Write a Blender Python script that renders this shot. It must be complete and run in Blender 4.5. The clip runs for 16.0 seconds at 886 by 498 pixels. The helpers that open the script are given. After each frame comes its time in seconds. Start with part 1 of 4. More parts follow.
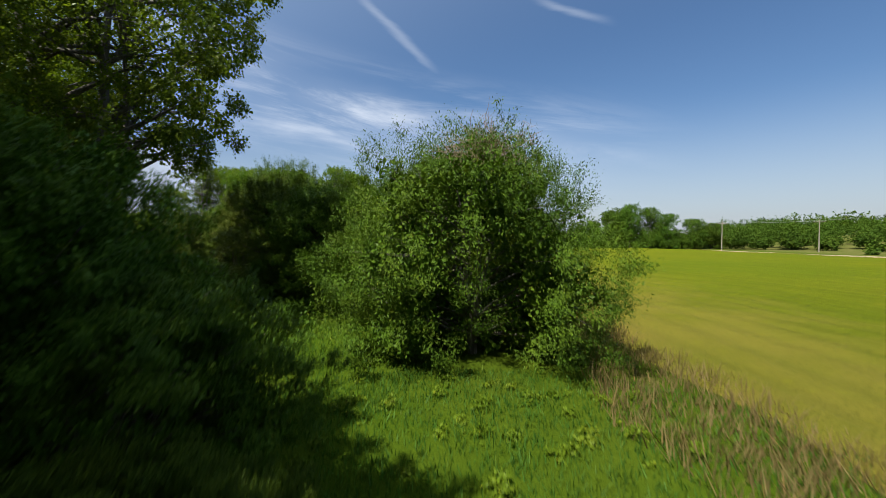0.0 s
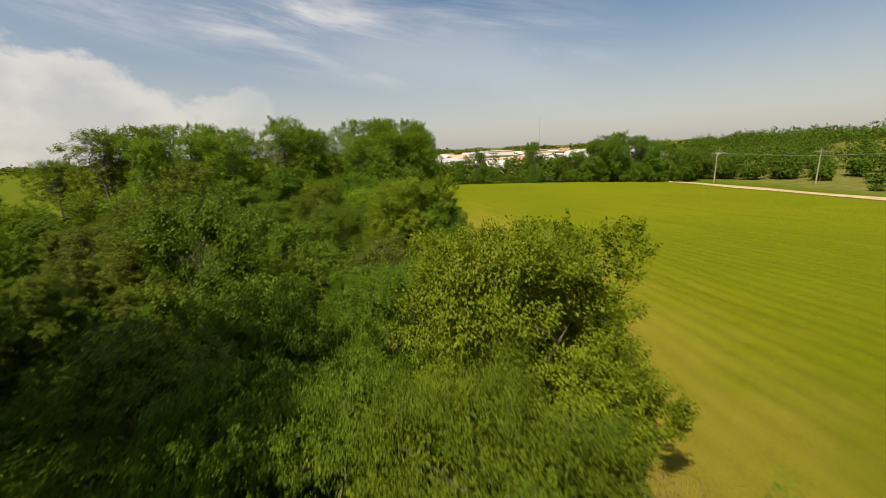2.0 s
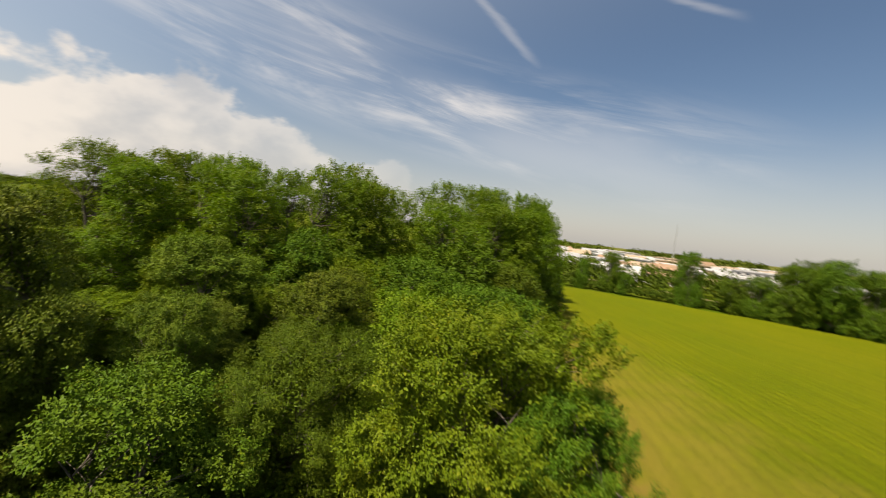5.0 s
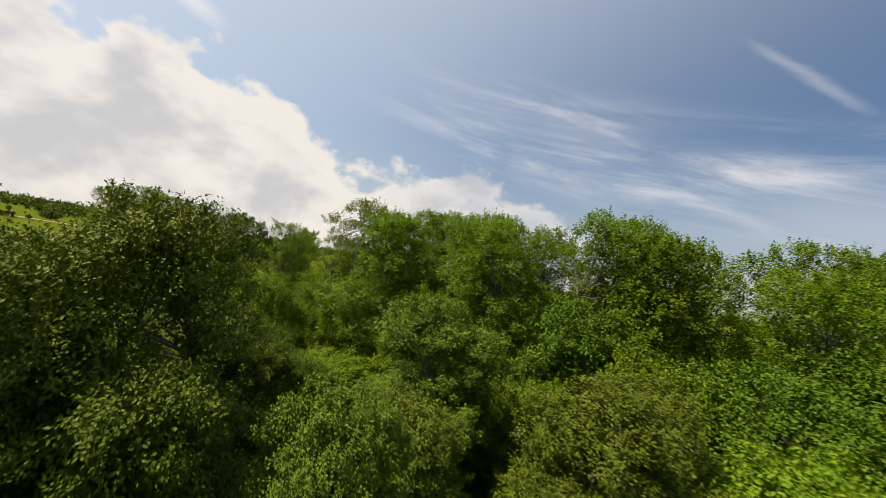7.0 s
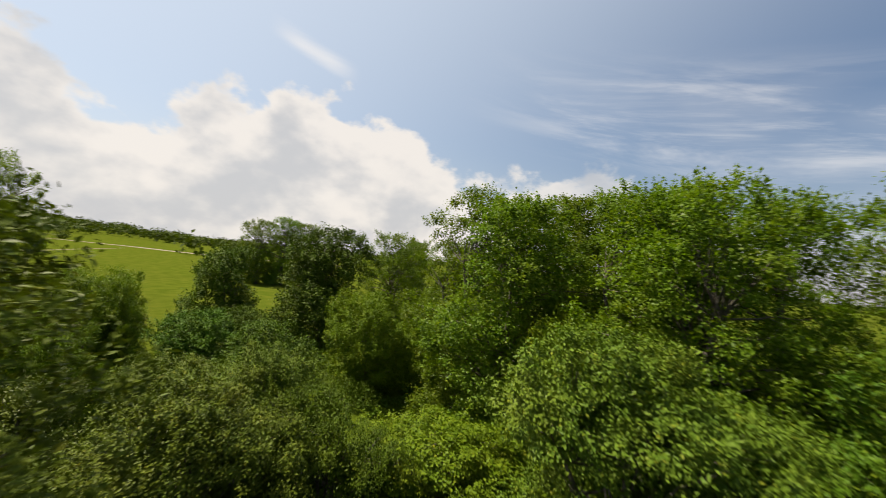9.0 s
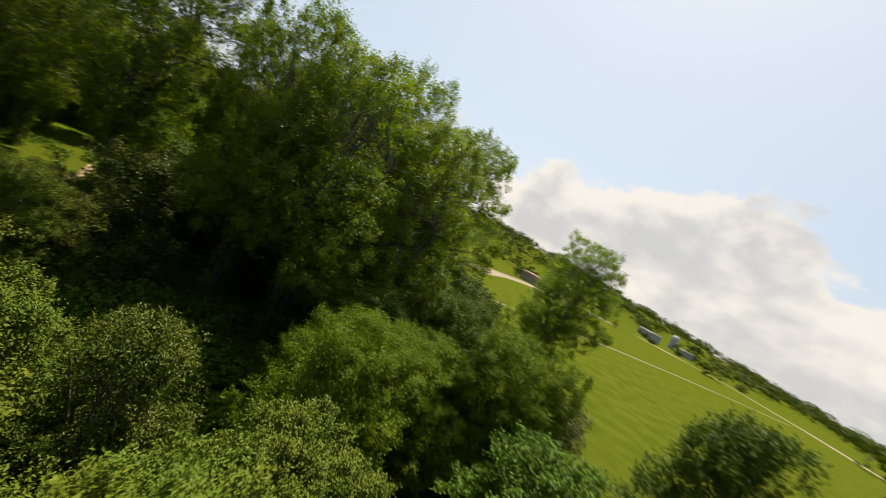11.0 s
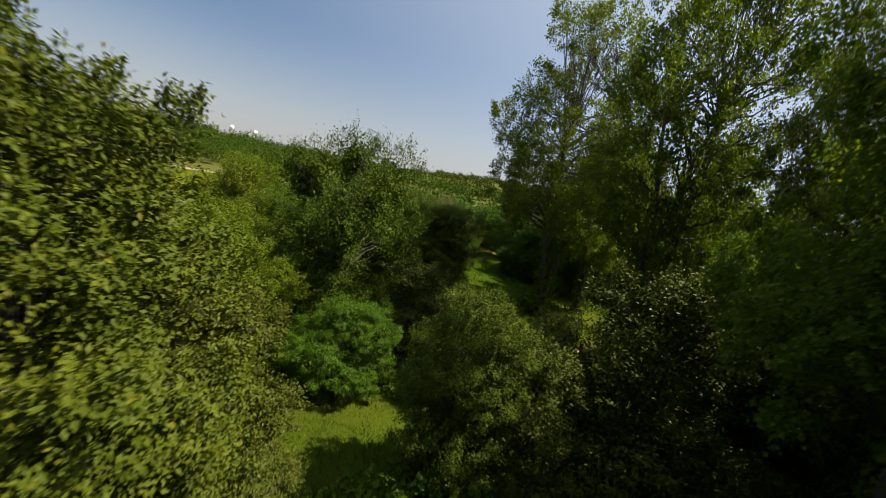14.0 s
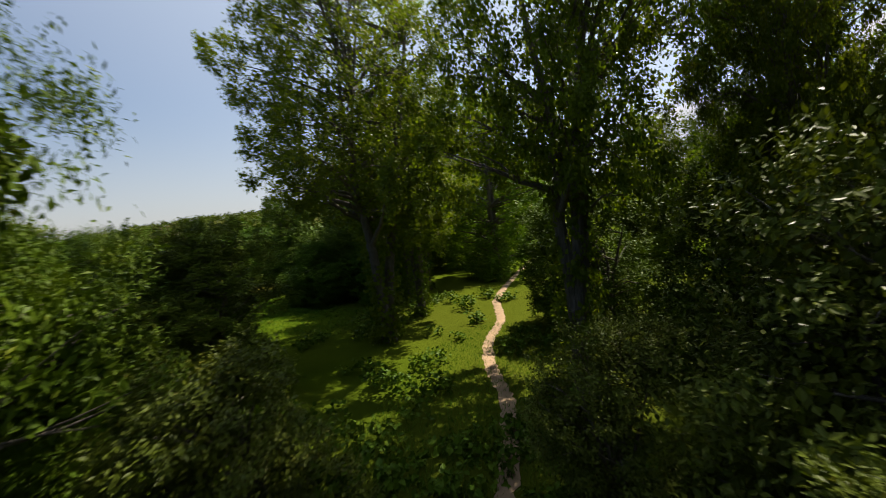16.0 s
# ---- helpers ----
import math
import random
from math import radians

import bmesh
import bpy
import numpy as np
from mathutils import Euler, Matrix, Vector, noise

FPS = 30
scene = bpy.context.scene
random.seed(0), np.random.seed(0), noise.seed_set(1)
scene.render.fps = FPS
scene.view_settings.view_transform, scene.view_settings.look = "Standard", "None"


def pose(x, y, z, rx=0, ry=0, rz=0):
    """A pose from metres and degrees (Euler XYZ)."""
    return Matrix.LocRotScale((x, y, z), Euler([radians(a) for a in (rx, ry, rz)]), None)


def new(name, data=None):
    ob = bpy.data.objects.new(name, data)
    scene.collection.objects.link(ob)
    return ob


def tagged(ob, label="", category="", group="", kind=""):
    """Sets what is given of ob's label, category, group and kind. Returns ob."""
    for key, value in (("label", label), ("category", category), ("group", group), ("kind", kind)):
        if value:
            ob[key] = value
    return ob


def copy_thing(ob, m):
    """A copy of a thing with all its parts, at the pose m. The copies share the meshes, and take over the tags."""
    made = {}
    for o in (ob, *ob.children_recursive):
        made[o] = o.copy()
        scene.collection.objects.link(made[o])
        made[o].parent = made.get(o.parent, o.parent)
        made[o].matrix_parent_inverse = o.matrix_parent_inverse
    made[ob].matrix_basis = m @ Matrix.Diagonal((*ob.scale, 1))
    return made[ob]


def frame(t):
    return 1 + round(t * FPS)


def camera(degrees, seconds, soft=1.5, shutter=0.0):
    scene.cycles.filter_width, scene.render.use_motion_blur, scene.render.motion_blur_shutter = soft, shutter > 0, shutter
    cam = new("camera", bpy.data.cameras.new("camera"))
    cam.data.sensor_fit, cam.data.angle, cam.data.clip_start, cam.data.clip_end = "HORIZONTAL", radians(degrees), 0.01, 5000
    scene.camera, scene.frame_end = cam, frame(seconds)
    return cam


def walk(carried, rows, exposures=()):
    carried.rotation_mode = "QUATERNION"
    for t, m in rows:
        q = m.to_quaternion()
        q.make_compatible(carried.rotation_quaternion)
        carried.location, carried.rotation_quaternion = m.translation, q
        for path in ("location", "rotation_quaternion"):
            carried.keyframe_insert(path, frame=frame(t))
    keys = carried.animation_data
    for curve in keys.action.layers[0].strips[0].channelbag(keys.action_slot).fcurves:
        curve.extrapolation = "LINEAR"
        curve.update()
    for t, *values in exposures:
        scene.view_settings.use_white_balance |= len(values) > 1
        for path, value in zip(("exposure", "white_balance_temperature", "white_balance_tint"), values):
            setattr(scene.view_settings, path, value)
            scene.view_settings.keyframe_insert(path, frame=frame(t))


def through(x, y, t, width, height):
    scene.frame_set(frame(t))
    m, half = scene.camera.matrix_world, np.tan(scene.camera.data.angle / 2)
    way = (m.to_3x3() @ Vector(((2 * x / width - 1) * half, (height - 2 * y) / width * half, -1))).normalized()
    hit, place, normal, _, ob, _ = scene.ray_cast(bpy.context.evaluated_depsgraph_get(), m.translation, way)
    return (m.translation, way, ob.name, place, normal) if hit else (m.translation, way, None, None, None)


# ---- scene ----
cam = camera(95.8, 16.0, 0.8, 0.3)
PATH = [
    (0.00, pose(0.000, 0.000, 3.900, 88.20, -0.00, 0.00)),
    (0.50, pose(-0.275, 2.488, 6.023, 85.60, 0.27, -0.81)),
    (1.00, pose(-0.605, 5.151, 8.470, 81.10, 0.65, -1.52)),
    (1.50, pose(-0.990, 8.233, 10.245, 77.90, 1.22, -2.54)),
    (2.00, pose(-1.595, 12.020, 11.666, 76.00, 2.45, -4.88)),
    (2.50, pose(-2.310, 16.071, 12.750, 74.22, 5.87, -10.79)),
    (3.00, pose(-2.805, 20.270, 13.278, 73.16, 9.56, -17.50)),
    (3.50, pose(-2.805, 24.502, 13.145, 73.08, 11.06, -20.84)),
    (4.00, pose(-1.870, 28.952, 12.895, 75.95, 8.69, -16.47)),
    (4.50, pose(-1.045, 33.013, 12.547, 81.00, 1.97, -4.16)),
    (5.00, pose(-0.935, 36.734, 11.880, 86.72, -6.74, 11.51)),
    (7.30, pose(-8.513, 46.900, 10.735, 93.50, -8.64, 48.08)),
    (7.50, pose(-9.240, 47.330, 10.729, 93.41, -7.74, 49.07)),
    (8.00, pose(-11.000, 48.050, 10.652, 92.67, -5.69, 51.43)),
    (8.20, pose(-11.862, 48.450, 10.597, 92.20, -5.00, 52.48)),
    (10.30, pose(-24.000, 58.500, 10.600, 90.83, -20.87, 115.29)),
    (10.50, pose(-25.675, 58.604, 10.932, 89.01, -24.20, 127.72)),
    (11.00, pose(-29.248, 57.821, 11.636, 84.96, -27.89, 151.49)),
    (11.50, pose(-32.018, 55.990, 11.695, 81.01, -29.29, 174.19)),
    (12.00, pose(-33.481, 53.446, 11.468, 77.50, -28.93, -164.58)),
    (12.50, pose(-33.730, 50.632, 11.085, 75.67, -26.54, -145.79)),
    (13.00, pose(-32.971, 48.048, 10.302, 76.23, -22.04, -134.70)),
    (13.50, pose(-31.437, 45.946, 9.244, 78.56, -17.12, -132.23)),
    (14.00, pose(-29.436, 44.326, 8.155, 81.35, -11.69, -134.91)),
    (14.50, pose(-27.109, 42.676, 7.111, 84.14, -6.83, -139.94)),
    (15.00, pose(-24.678, 40.905, 6.568, 86.25, -2.14, -147.04)),
    (15.50, pose(-22.572, 38.935, 6.429, 86.95, 2.91, -158.49)),
    (16.00, pose(-20.807, 36.542, 6.319, 85.26, 5.94, -171.80)),
]
# the camera darkens its picture towards the bright sky and warms it on the way
EXPOSURES = [(0.0, 1.0, 5900, 9), (1.0, 0.90, 6700, 9), (2.0, 0.94, 7350, 11), (4.5, 0.98, 7450, 12), (8.0, 0.96, 6800, 11), (11.0, 1.02, 7050, 10),
             (12.5, 0.86, 6750, 10), (14.0, 0.90, 6650, 12), (15.0, 1.0, 6700, 13), (16.0, 1.02, 6700, 12)]
walk(cam, PATH, EXPOSURES)

# ---------------------------------------------------------------- light
SUN_DIR = Vector((-0.64, -0.77, 1.66)).normalized()      # towards the sun
SUN_EL = math.asin(SUN_DIR.z)
SUN_ROT = math.atan2(SUN_DIR.x, SUN_DIR.y)

sun_data = bpy.data.lights.new("sun", "SUN")
sun_data.energy, sun_data.angle, sun_data.color = 5.0, radians(0.55), (1.0, 0.92, 0.76)
sun = new("sun", sun_data)
sun.rotation_mode = "QUATERNION"
sun.rotation_quaternion = SUN_DIR.to_track_quat("Z", "Y")
sun.location = SUN_DIR * 300


class Nodes:
    """Small helper to chain shader nodes."""

    def __init__(self, tree):
        self.tree = tree
        tree.nodes.clear()

    def add(self, kind, ins=None, **props):
        n = self.tree.nodes.new(kind)
        for k, v in props.items():
            setattr(n, k, v)
        for k, v in (ins or {}).items():
            if isinstance(v, bpy.types.NodeSocket):
                self.tree.links.new(v, n.inputs[k])
            else:
                n.inputs[k].default_value = v
        return n

    def math(self, op, a, b=0.0, c=0.0, clamp=False):
        return self.add("ShaderNodeMath", {0: a, 1: b, 2: c}, operation=op, use_clamp=clamp).outputs[0]

    def vec(self, op, a, b=(0, 0, 0)):
        n = self.add("ShaderNodeVectorMath", {0: a, 1: b}, operation=op)
        return n.outputs[1] if op in ("DOT_PRODUCT", "LENGTH", "DISTANCE") else n.outputs[0]

    def noise(self, vector, scale, detail=4.0, rough=0.55, dist=0.0):
        return self.add("ShaderNodeTexNoise", {"Vector": vector, "Scale": scale, "Detail": detail, "Roughness": rough,
                                               "Distortion": dist}).outputs[0]

    def step(self, value, low, high, to0=0.0, to1=1.0):
        return self.add("ShaderNodeMapRange", {0: value, 1: low, 2: high, 3: to0, 4: to1}, interpolation_type="SMOOTHSTEP").outputs[0]

    def mix(self, fac, a, b):
        n = self.add("ShaderNodeMix", {0: fac, 6: a, 7: b}, data_type="RGBA")
        return n.outputs[2]


def rgb(r, g, b):
    return (r, g, b, 1.0)


def build_world():
    world = bpy.data.worlds.new("world")
    scene.world = world
    world.use_nodes = True
    k = Nodes(world.node_tree)
    sky = k.add("ShaderNodeTexSky", sky_type="NISHITA", sun_disc=False, sun_elevation=SUN_EL, sun_rotation=SUN_ROT,
                altitude=200.0, air_density=1.0, dust_density=1.5, ozone_density=1.2)
    d = k.add("ShaderNodeTexCoord").outputs["Generated"]
    s = k.add("ShaderNodeSeparateXYZ", {0: d})
    x, y, z = s.outputs
    # bearing to the left of north and height above the horizon, in degrees
    az = k.math("MULTIPLY", k.math("ARCTAN2", k.math("MULTIPLY", x, -1.0), y), 57.296)
    el = k.math("MULTIPLY", k.math("ARCSINE", z), 57.296)
    # thin high cirrus, drawn out in streaks that sink towards the east
    slope = k.math("SUBTRACT", el, k.math("MULTIPLY", az, 0.16))
    fibre = k.noise(k.add("ShaderNodeCombineXYZ", {0: k.math("MULTIPLY", az, 0.030), 1: k.math("MULTIPLY", slope, 0.21), 2: 3.7}).outputs[0], 1.0, 6.0, 0.62, 0.5)
    veil = k.noise(k.add("ShaderNodeCombineXYZ", {0: k.math("MULTIPLY", az, 0.022), 1: k.math("MULTIPLY", slope, 0.075), 2: 9.1}).outputs[0], 1.0, 4.0, 0.5, 0.3)
    band = k.math("MULTIPLY", k.step(slope, 6.0, 12.0), k.step(slope, 23.0, 15.0))
    reach = k.math("MULTIPLY", k.step(az, -34.0, -6.0), k.step(az, 66.0, 34.0))
    cirrus = k.math("MULTIPLY", k.math("MULTIPLY", band, reach), k.math("ADD", k.math("MULTIPLY", k.step(fibre, 0.44, 0.70), 0.85), k.math("MULTIPLY", k.step(veil, 0.40, 0.70), 0.35)))
    # single wisps above the band: bearing and height of the ends, width
    for a0, e0, a1, e1, wide in ((12.0, 30.0, 1.5, 22.8, 0.60), (-13.0, 29.6, -21.5, 26.2, 0.45), (89.5, 26.2, 80.5, 24.0, 0.95)):
        grad = (e1 - e0) / (a1 - a0)
        off = k.math("SUBTRACT", k.math("SUBTRACT", el, e0), k.math("MULTIPLY", k.math("SUBTRACT", az, a0), grad))
        off = k.math("ADD", off, k.math("MULTIPLY", k.math("SUBTRACT", fibre, 0.5), 3.0))
        lo, hi = min(a0, a1), max(a0, a1)
        line = k.math("MULTIPLY", k.step(k.math("ABSOLUTE", off), wide * 1.7, 0.0), k.math("MULTIPLY", k.step(az, lo - 2, lo + 3), k.step(az, hi + 2, hi - 3)))
        cirrus = k.math("MAXIMUM", cirrus, k.math("MULTIPLY", line, 0.95 if a0 > 60 else 0.32))
    # heaped clouds low in the west: the height of their tops by bearing
    ramp = k.add("ShaderNodeValToRGB", {"Fac": k.math("DIVIDE", az, 200.0)})
    tops = ((14, 5.0), (22, 9.0), (32, 9.5), (44, 12.5), (60, 13.0), (66, 15.0), (71, 21.0), (80, 21.0), (94, 18.6), (101, 14.0), (107, 13.0), (114, 16.5), (129, 17.0), (141, 12.0), (155, 11.0), (172, 7.0))
    e = ramp.color_ramp.elements
    while len(e) < len(tops):
        e.new(0.5)
    for stop, (a0, e0) in zip(e, tops):
        stop.position, stop.color = a0 / 200.0, (e0 / 40.0, e0 / 40.0, e0 / 40.0, 1.0)
    top = k.math("MULTIPLY", ramp.outputs[0], 40.0)
    squash = k.vec("MULTIPLY", d, (1.0, 1.0, 1.5))
    heap, fine = k.noise(squash, 5.2, 8.0, 0.52, 0.15), k.noise(squash, 17.0, 5.0, 0.58)
    edge = k.math("SUBTRACT", k.math("ADD", top, k.math("MULTIPLY", k.math("SUBTRACT", heap, 0.5), 20.0)), el)
    here = k.math("MULTIPLY", k.step(az, 6.0, 30.0, 0.0, 1.0), k.step(az, 176.0, 150.0))
    cumulus = k.math("MULTIPLY", k.step(k.math("ADD", edge, k.math("MULTIPLY", k.math("SUBTRACT", fine, 0.5), 5.0)), -0.2, 1.9), here)
    cumulus = k.math("MULTIPLY", cumulus, k.step(az, 14.0, 70.0, 0.42, 1.0))
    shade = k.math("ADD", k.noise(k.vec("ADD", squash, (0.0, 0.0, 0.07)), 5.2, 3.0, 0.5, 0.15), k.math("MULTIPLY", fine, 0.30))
    body = k.step(k.math("ADD", k.math("SUBTRACT", 1.30, shade), k.math("MULTIPLY", k.step(edge, 7.0, 0.0), 0.16)), 0.50, 0.80)
    white = k.mix(body, rgb(0.66, 0.68, 0.72), rgb(1.0, 0.965, 0.93))
    haze = k.step(z, 0.0, 0.30, 1.0, 0.0)
    base = k.mix(k.math("MULTIPLY", haze, 0.66), sky.outputs[0], rgb(5.2, 5.3, 5.5))
    glare = k.step(k.vec("DOT_PRODUCT", d, tuple(SUN_DIR)), -0.12, 0.92)
    base = k.mix(k.math("MULTIPLY", glare, 0.62), base, rgb(8.0, 8.9, 9.9))
    base = k.add("ShaderNodeHueSaturation", {"Saturation": 1.13, "Value": 1.11, "Color": base}).outputs[0]
    cloud_light = k.vec("MULTIPLY", white, (9.0, 9.0, 9.0))
    lit = k.mix(k.math("MULTIPLY", cirrus, 0.70), base, rgb(8.6, 8.7, 9.0))
    lit = k.mix(k.math("MULTIPLY", cumulus, 0.92), lit, cloud_light)
    bg = k.add("ShaderNodeBackground", {"Color": lit, "Strength": 0.051})
    out = k.add("ShaderNodeOutputWorld", {"Surface": bg.outputs[0]})


build_world()


# ---------------------------------------------------------------- materials
def material(name):
    m = bpy.data.materials.new(name)
    m.use_nodes = True
    return m, Nodes(m.node_tree)


def finish(k, shader):
    k.add("ShaderNodeOutputMaterial", {"Surface": shader})


def leaf_material(name, dark, light, warm, gloss=0.48, through=0.12, shine=0.07):
    """Leaves: tints vary by leaf, by clump and by tree; older and younger growth lies in patches; light passes through."""
    m, k = material(name)
    one = k.add("ShaderNodeNewGeometry").outputs["Random Per Island"]
    tree = k.add("ShaderNodeObjectInfo").outputs["Random"]
    place = k.add("ShaderNodeTexCoord").outputs["Object"]
    patch, clump = k.noise(place, 0.55, 3.0), k.noise(place, 2.1, 2.0)
    f = k.math("ADD", k.math("MULTIPLY", one, 0.40), k.math("MULTIPLY", k.step(clump, 0.32, 0.68), 0.60))
    c = k.mix(f, rgb(*dark), rgb(*light))
    c = k.mix(k.math("MULTIPLY", k.step(patch, 0.45, 0.75), 0.55), c, rgb(*warm))
    c = k.mix(k.math("MULTIPLY", k.step(one, 0.95, 1.0), 0.4), c, rgb(warm[0] * 1.6, warm[1] * 1.2, warm[2]))
    value = k.math("ADD", k.math("MULTIPLY", tree, 0.34), 0.83)
    hsv = k.add("ShaderNodeHueSaturation", {"Hue": k.math("ADD", k.math("MULTIPLY", tree, 0.030), 0.488), "Value": value, "Color": c})
    c = hsv.outputs[0]
    front = k.add("ShaderNodeBsdfPrincipled", {"Base Color": c, "Roughness": gloss, "Specular IOR Level": shine})
    back = k.add("ShaderNodeBsdfTranslucent", {"Color": k.vec("MULTIPLY", c, (1.25, 1.30, 0.45))})
    finish(k, k.add("ShaderNodeMixShader", {0: through, 1: front.outputs[0], 2: back.outputs[0]}).outputs[0])
    return m


def bark_material(name, dark, light):
    m, k = material(name)
    place = k.add("ShaderNodeTexCoord").outputs["Object"]
    long = k.vec("MULTIPLY", place, (6.0, 6.0, 1.1))
    a, b = k.noise(long, 2.2, 6.0, 0.65, 0.6), k.noise(place, 0.9, 3.0)
    c = k.mix(k.step(a, 0.3, 0.7), rgb(*dark), rgb(*light))
    c = k.mix(k.math("MULTIPLY", k.step(b, 0.5, 0.8), 0.4), c, rgb(0.10, 0.12, 0.06))
    bump = k.add("ShaderNodeBump", {"Height": a, "Strength": 0.6, "Distance": 0.03})
    finish(k, k.add("ShaderNodeBsdfPrincipled", {"Base Color": c, "Roughness": 0.9, "Normal": bump.outputs[0]}).outputs[0])
    return m


def plain(name, colour, rough=0.7, vary=0.2, scale=1.5, metal=0.0):
    m, k = material(name)
    place = k.add("ShaderNodeTexCoord").outputs["Object"]
    a, b = k.noise(place, scale, 5.0), k.noise(place, scale * 9, 3.0)
    f = k.math("ADD", k.math("MULTIPLY", a, 0.7), k.math("MULTIPLY", b, 0.3))
    lo = rgb(*[v * (1 - vary) for v in colour])
    hi = rgb(*[min(0.95, v * (1 + vary)) for v in colour])
    c = k.mix(k.step(f, 0.3, 0.7), lo, hi)
    bump = k.add("ShaderNodeBump", {"Height": b, "Strength": 0.2, "Distance": 0.01})
    finish(k, k.add("ShaderNodeBsdfPrincipled", {"Base Color": c, "Roughness": rough, "Metallic": metal, "Normal": bump.outputs[0]}).outputs[0])
    return m


LEAF = {
    "willow": leaf_material("willow_leaf", (0.040, 0.072, 0.0048), (0.077, 0.119, 0.0076), (0.097, 0.121, 0.0070)),
    "broad": leaf_material("broad_leaf", (0.036, 0.072, 0.0049), (0.072, 0.118, 0.0070), (0.090, 0.122, 0.0070)),
    "bright": leaf_material("bright_leaf", (0.066, 0.114, 0.0056), (0.123, 0.173, 0.0091), (0.152, 0.172, 0.0098), 0.48, 0.24),
    "cotton": leaf_material("cottonwood_leaf", (0.070, 0.112, 0.0080), (0.130, 0.176, 0.0125), (0.158, 0.176, 0.0125), 0.40, 0.50, 0.12),
    "maple": leaf_material("maple_leaf", (0.050, 0.082, 0.0070), (0.098, 0.134, 0.0120), (0.122, 0.136, 0.0120)),
    "poplar": leaf_material("poplar_leaf", (0.060, 0.108, 0.0070), (0.116, 0.170, 0.0110), (0.138, 0.168, 0.0110), 0.42, 0.40, 0.10),
    "shrub": leaf_material("shrub_leaf", (0.045, 0.064, 0.0070), (0.084, 0.108, 0.0115), (0.100, 0.107, 0.0100), 0.42, 0.14, 0.10),
    "yellow": leaf_material("yellowing_leaf", (0.078, 0.117, 0.0056), (0.124, 0.160, 0.0084), (0.146, 0.157, 0.0105)),
    "far": leaf_material("far_leaf", (0.033, 0.058, 0.0060), (0.064, 0.096, 0.0085), (0.080, 0.097, 0.0085), 0.6, 0.20, 0.05),
}
BARK = bark_material("grey_bark", (0.040, 0.033, 0.025), (0.125, 0.105, 0.084))
BARK_PALE = bark_material("pale_bark", (0.045, 0.037, 0.029), (0.125, 0.108, 0.087))
DEAD = bark_material("dead_wood", (0.13, 0.082, 0.048), (0.29, 0.20, 0.125))


def soil(r, g, b):
    return rgb(0.59 * r, 0.59 * g, 0.59 * b)


def ground_material():
    """Rough meadow with mown lawn, clover and bare patches."""
    m, k = material("meadow_ground")
    p = k.add("ShaderNodeTexCoord").outputs["Object"]
    big, mid, fine = k.noise(p, 0.035, 4.0), k.noise(p, 0.35, 5.0), k.noise(p, 5.0, 6.0, 0.7)
    tiny = k.noise(p, 22.0, 4.0, 0.7)
    c = k.mix(k.step(mid, 0.3, 0.7), soil(0.066, 0.118, 0.006), soil(0.100, 0.152, 0.009))
    c = k.mix(k.math("MULTIPLY", k.step(big, 0.36, 0.62), 0.75), c, soil(0.105, 0.122, 0.014))
    px, py, pz = k.add("ShaderNodeSeparateXYZ", {0: p}).outputs
    pasture = k.math("MAXIMUM", k.step(px, 78.0, 92.0), k.step(px, -52.0, -66.0))
    hay = k.mix(k.step(mid, 0.35, 0.65), soil(0.086, 0.118, 0.012), soil(0.126, 0.146, 0.018))
    slope = k.mix(k.step(mid, 0.35, 0.65), soil(0.120, 0.136, 0.030), soil(0.190, 0.176, 0.058))
    hay = k.mix(k.step(px, 70.0, 90.0), hay, slope)
    c = k.mix(k.math("MULTIPLY", pasture, 0.85), c, hay)
    c = k.mix(k.math("MULTIPLY", k.step(fine, 0.52, 0.75), 0.6), c, soil(0.060, 0.100, 0.010))
    c = k.mix(k.math("MULTIPLY", k.step(tiny, 0.60, 0.80), 0.45), c, soil(0.13, 0.17, 0.035))
    h = k.math("ADD", k.math("MULTIPLY", fine, 0.6), k.math("MULTIPLY", tiny, 0.4))
    bump = k.add("ShaderNodeBump", {"Height": h, "Strength": 0.9, "Distance": 0.12})
    finish(k, k.add("ShaderNodeBsdfPrincipled", {"Base Color": c, "Roughness": 0.95, "Specular IOR Level": 0.0, "Normal": bump.outputs[0]}).outputs[0])
    return m


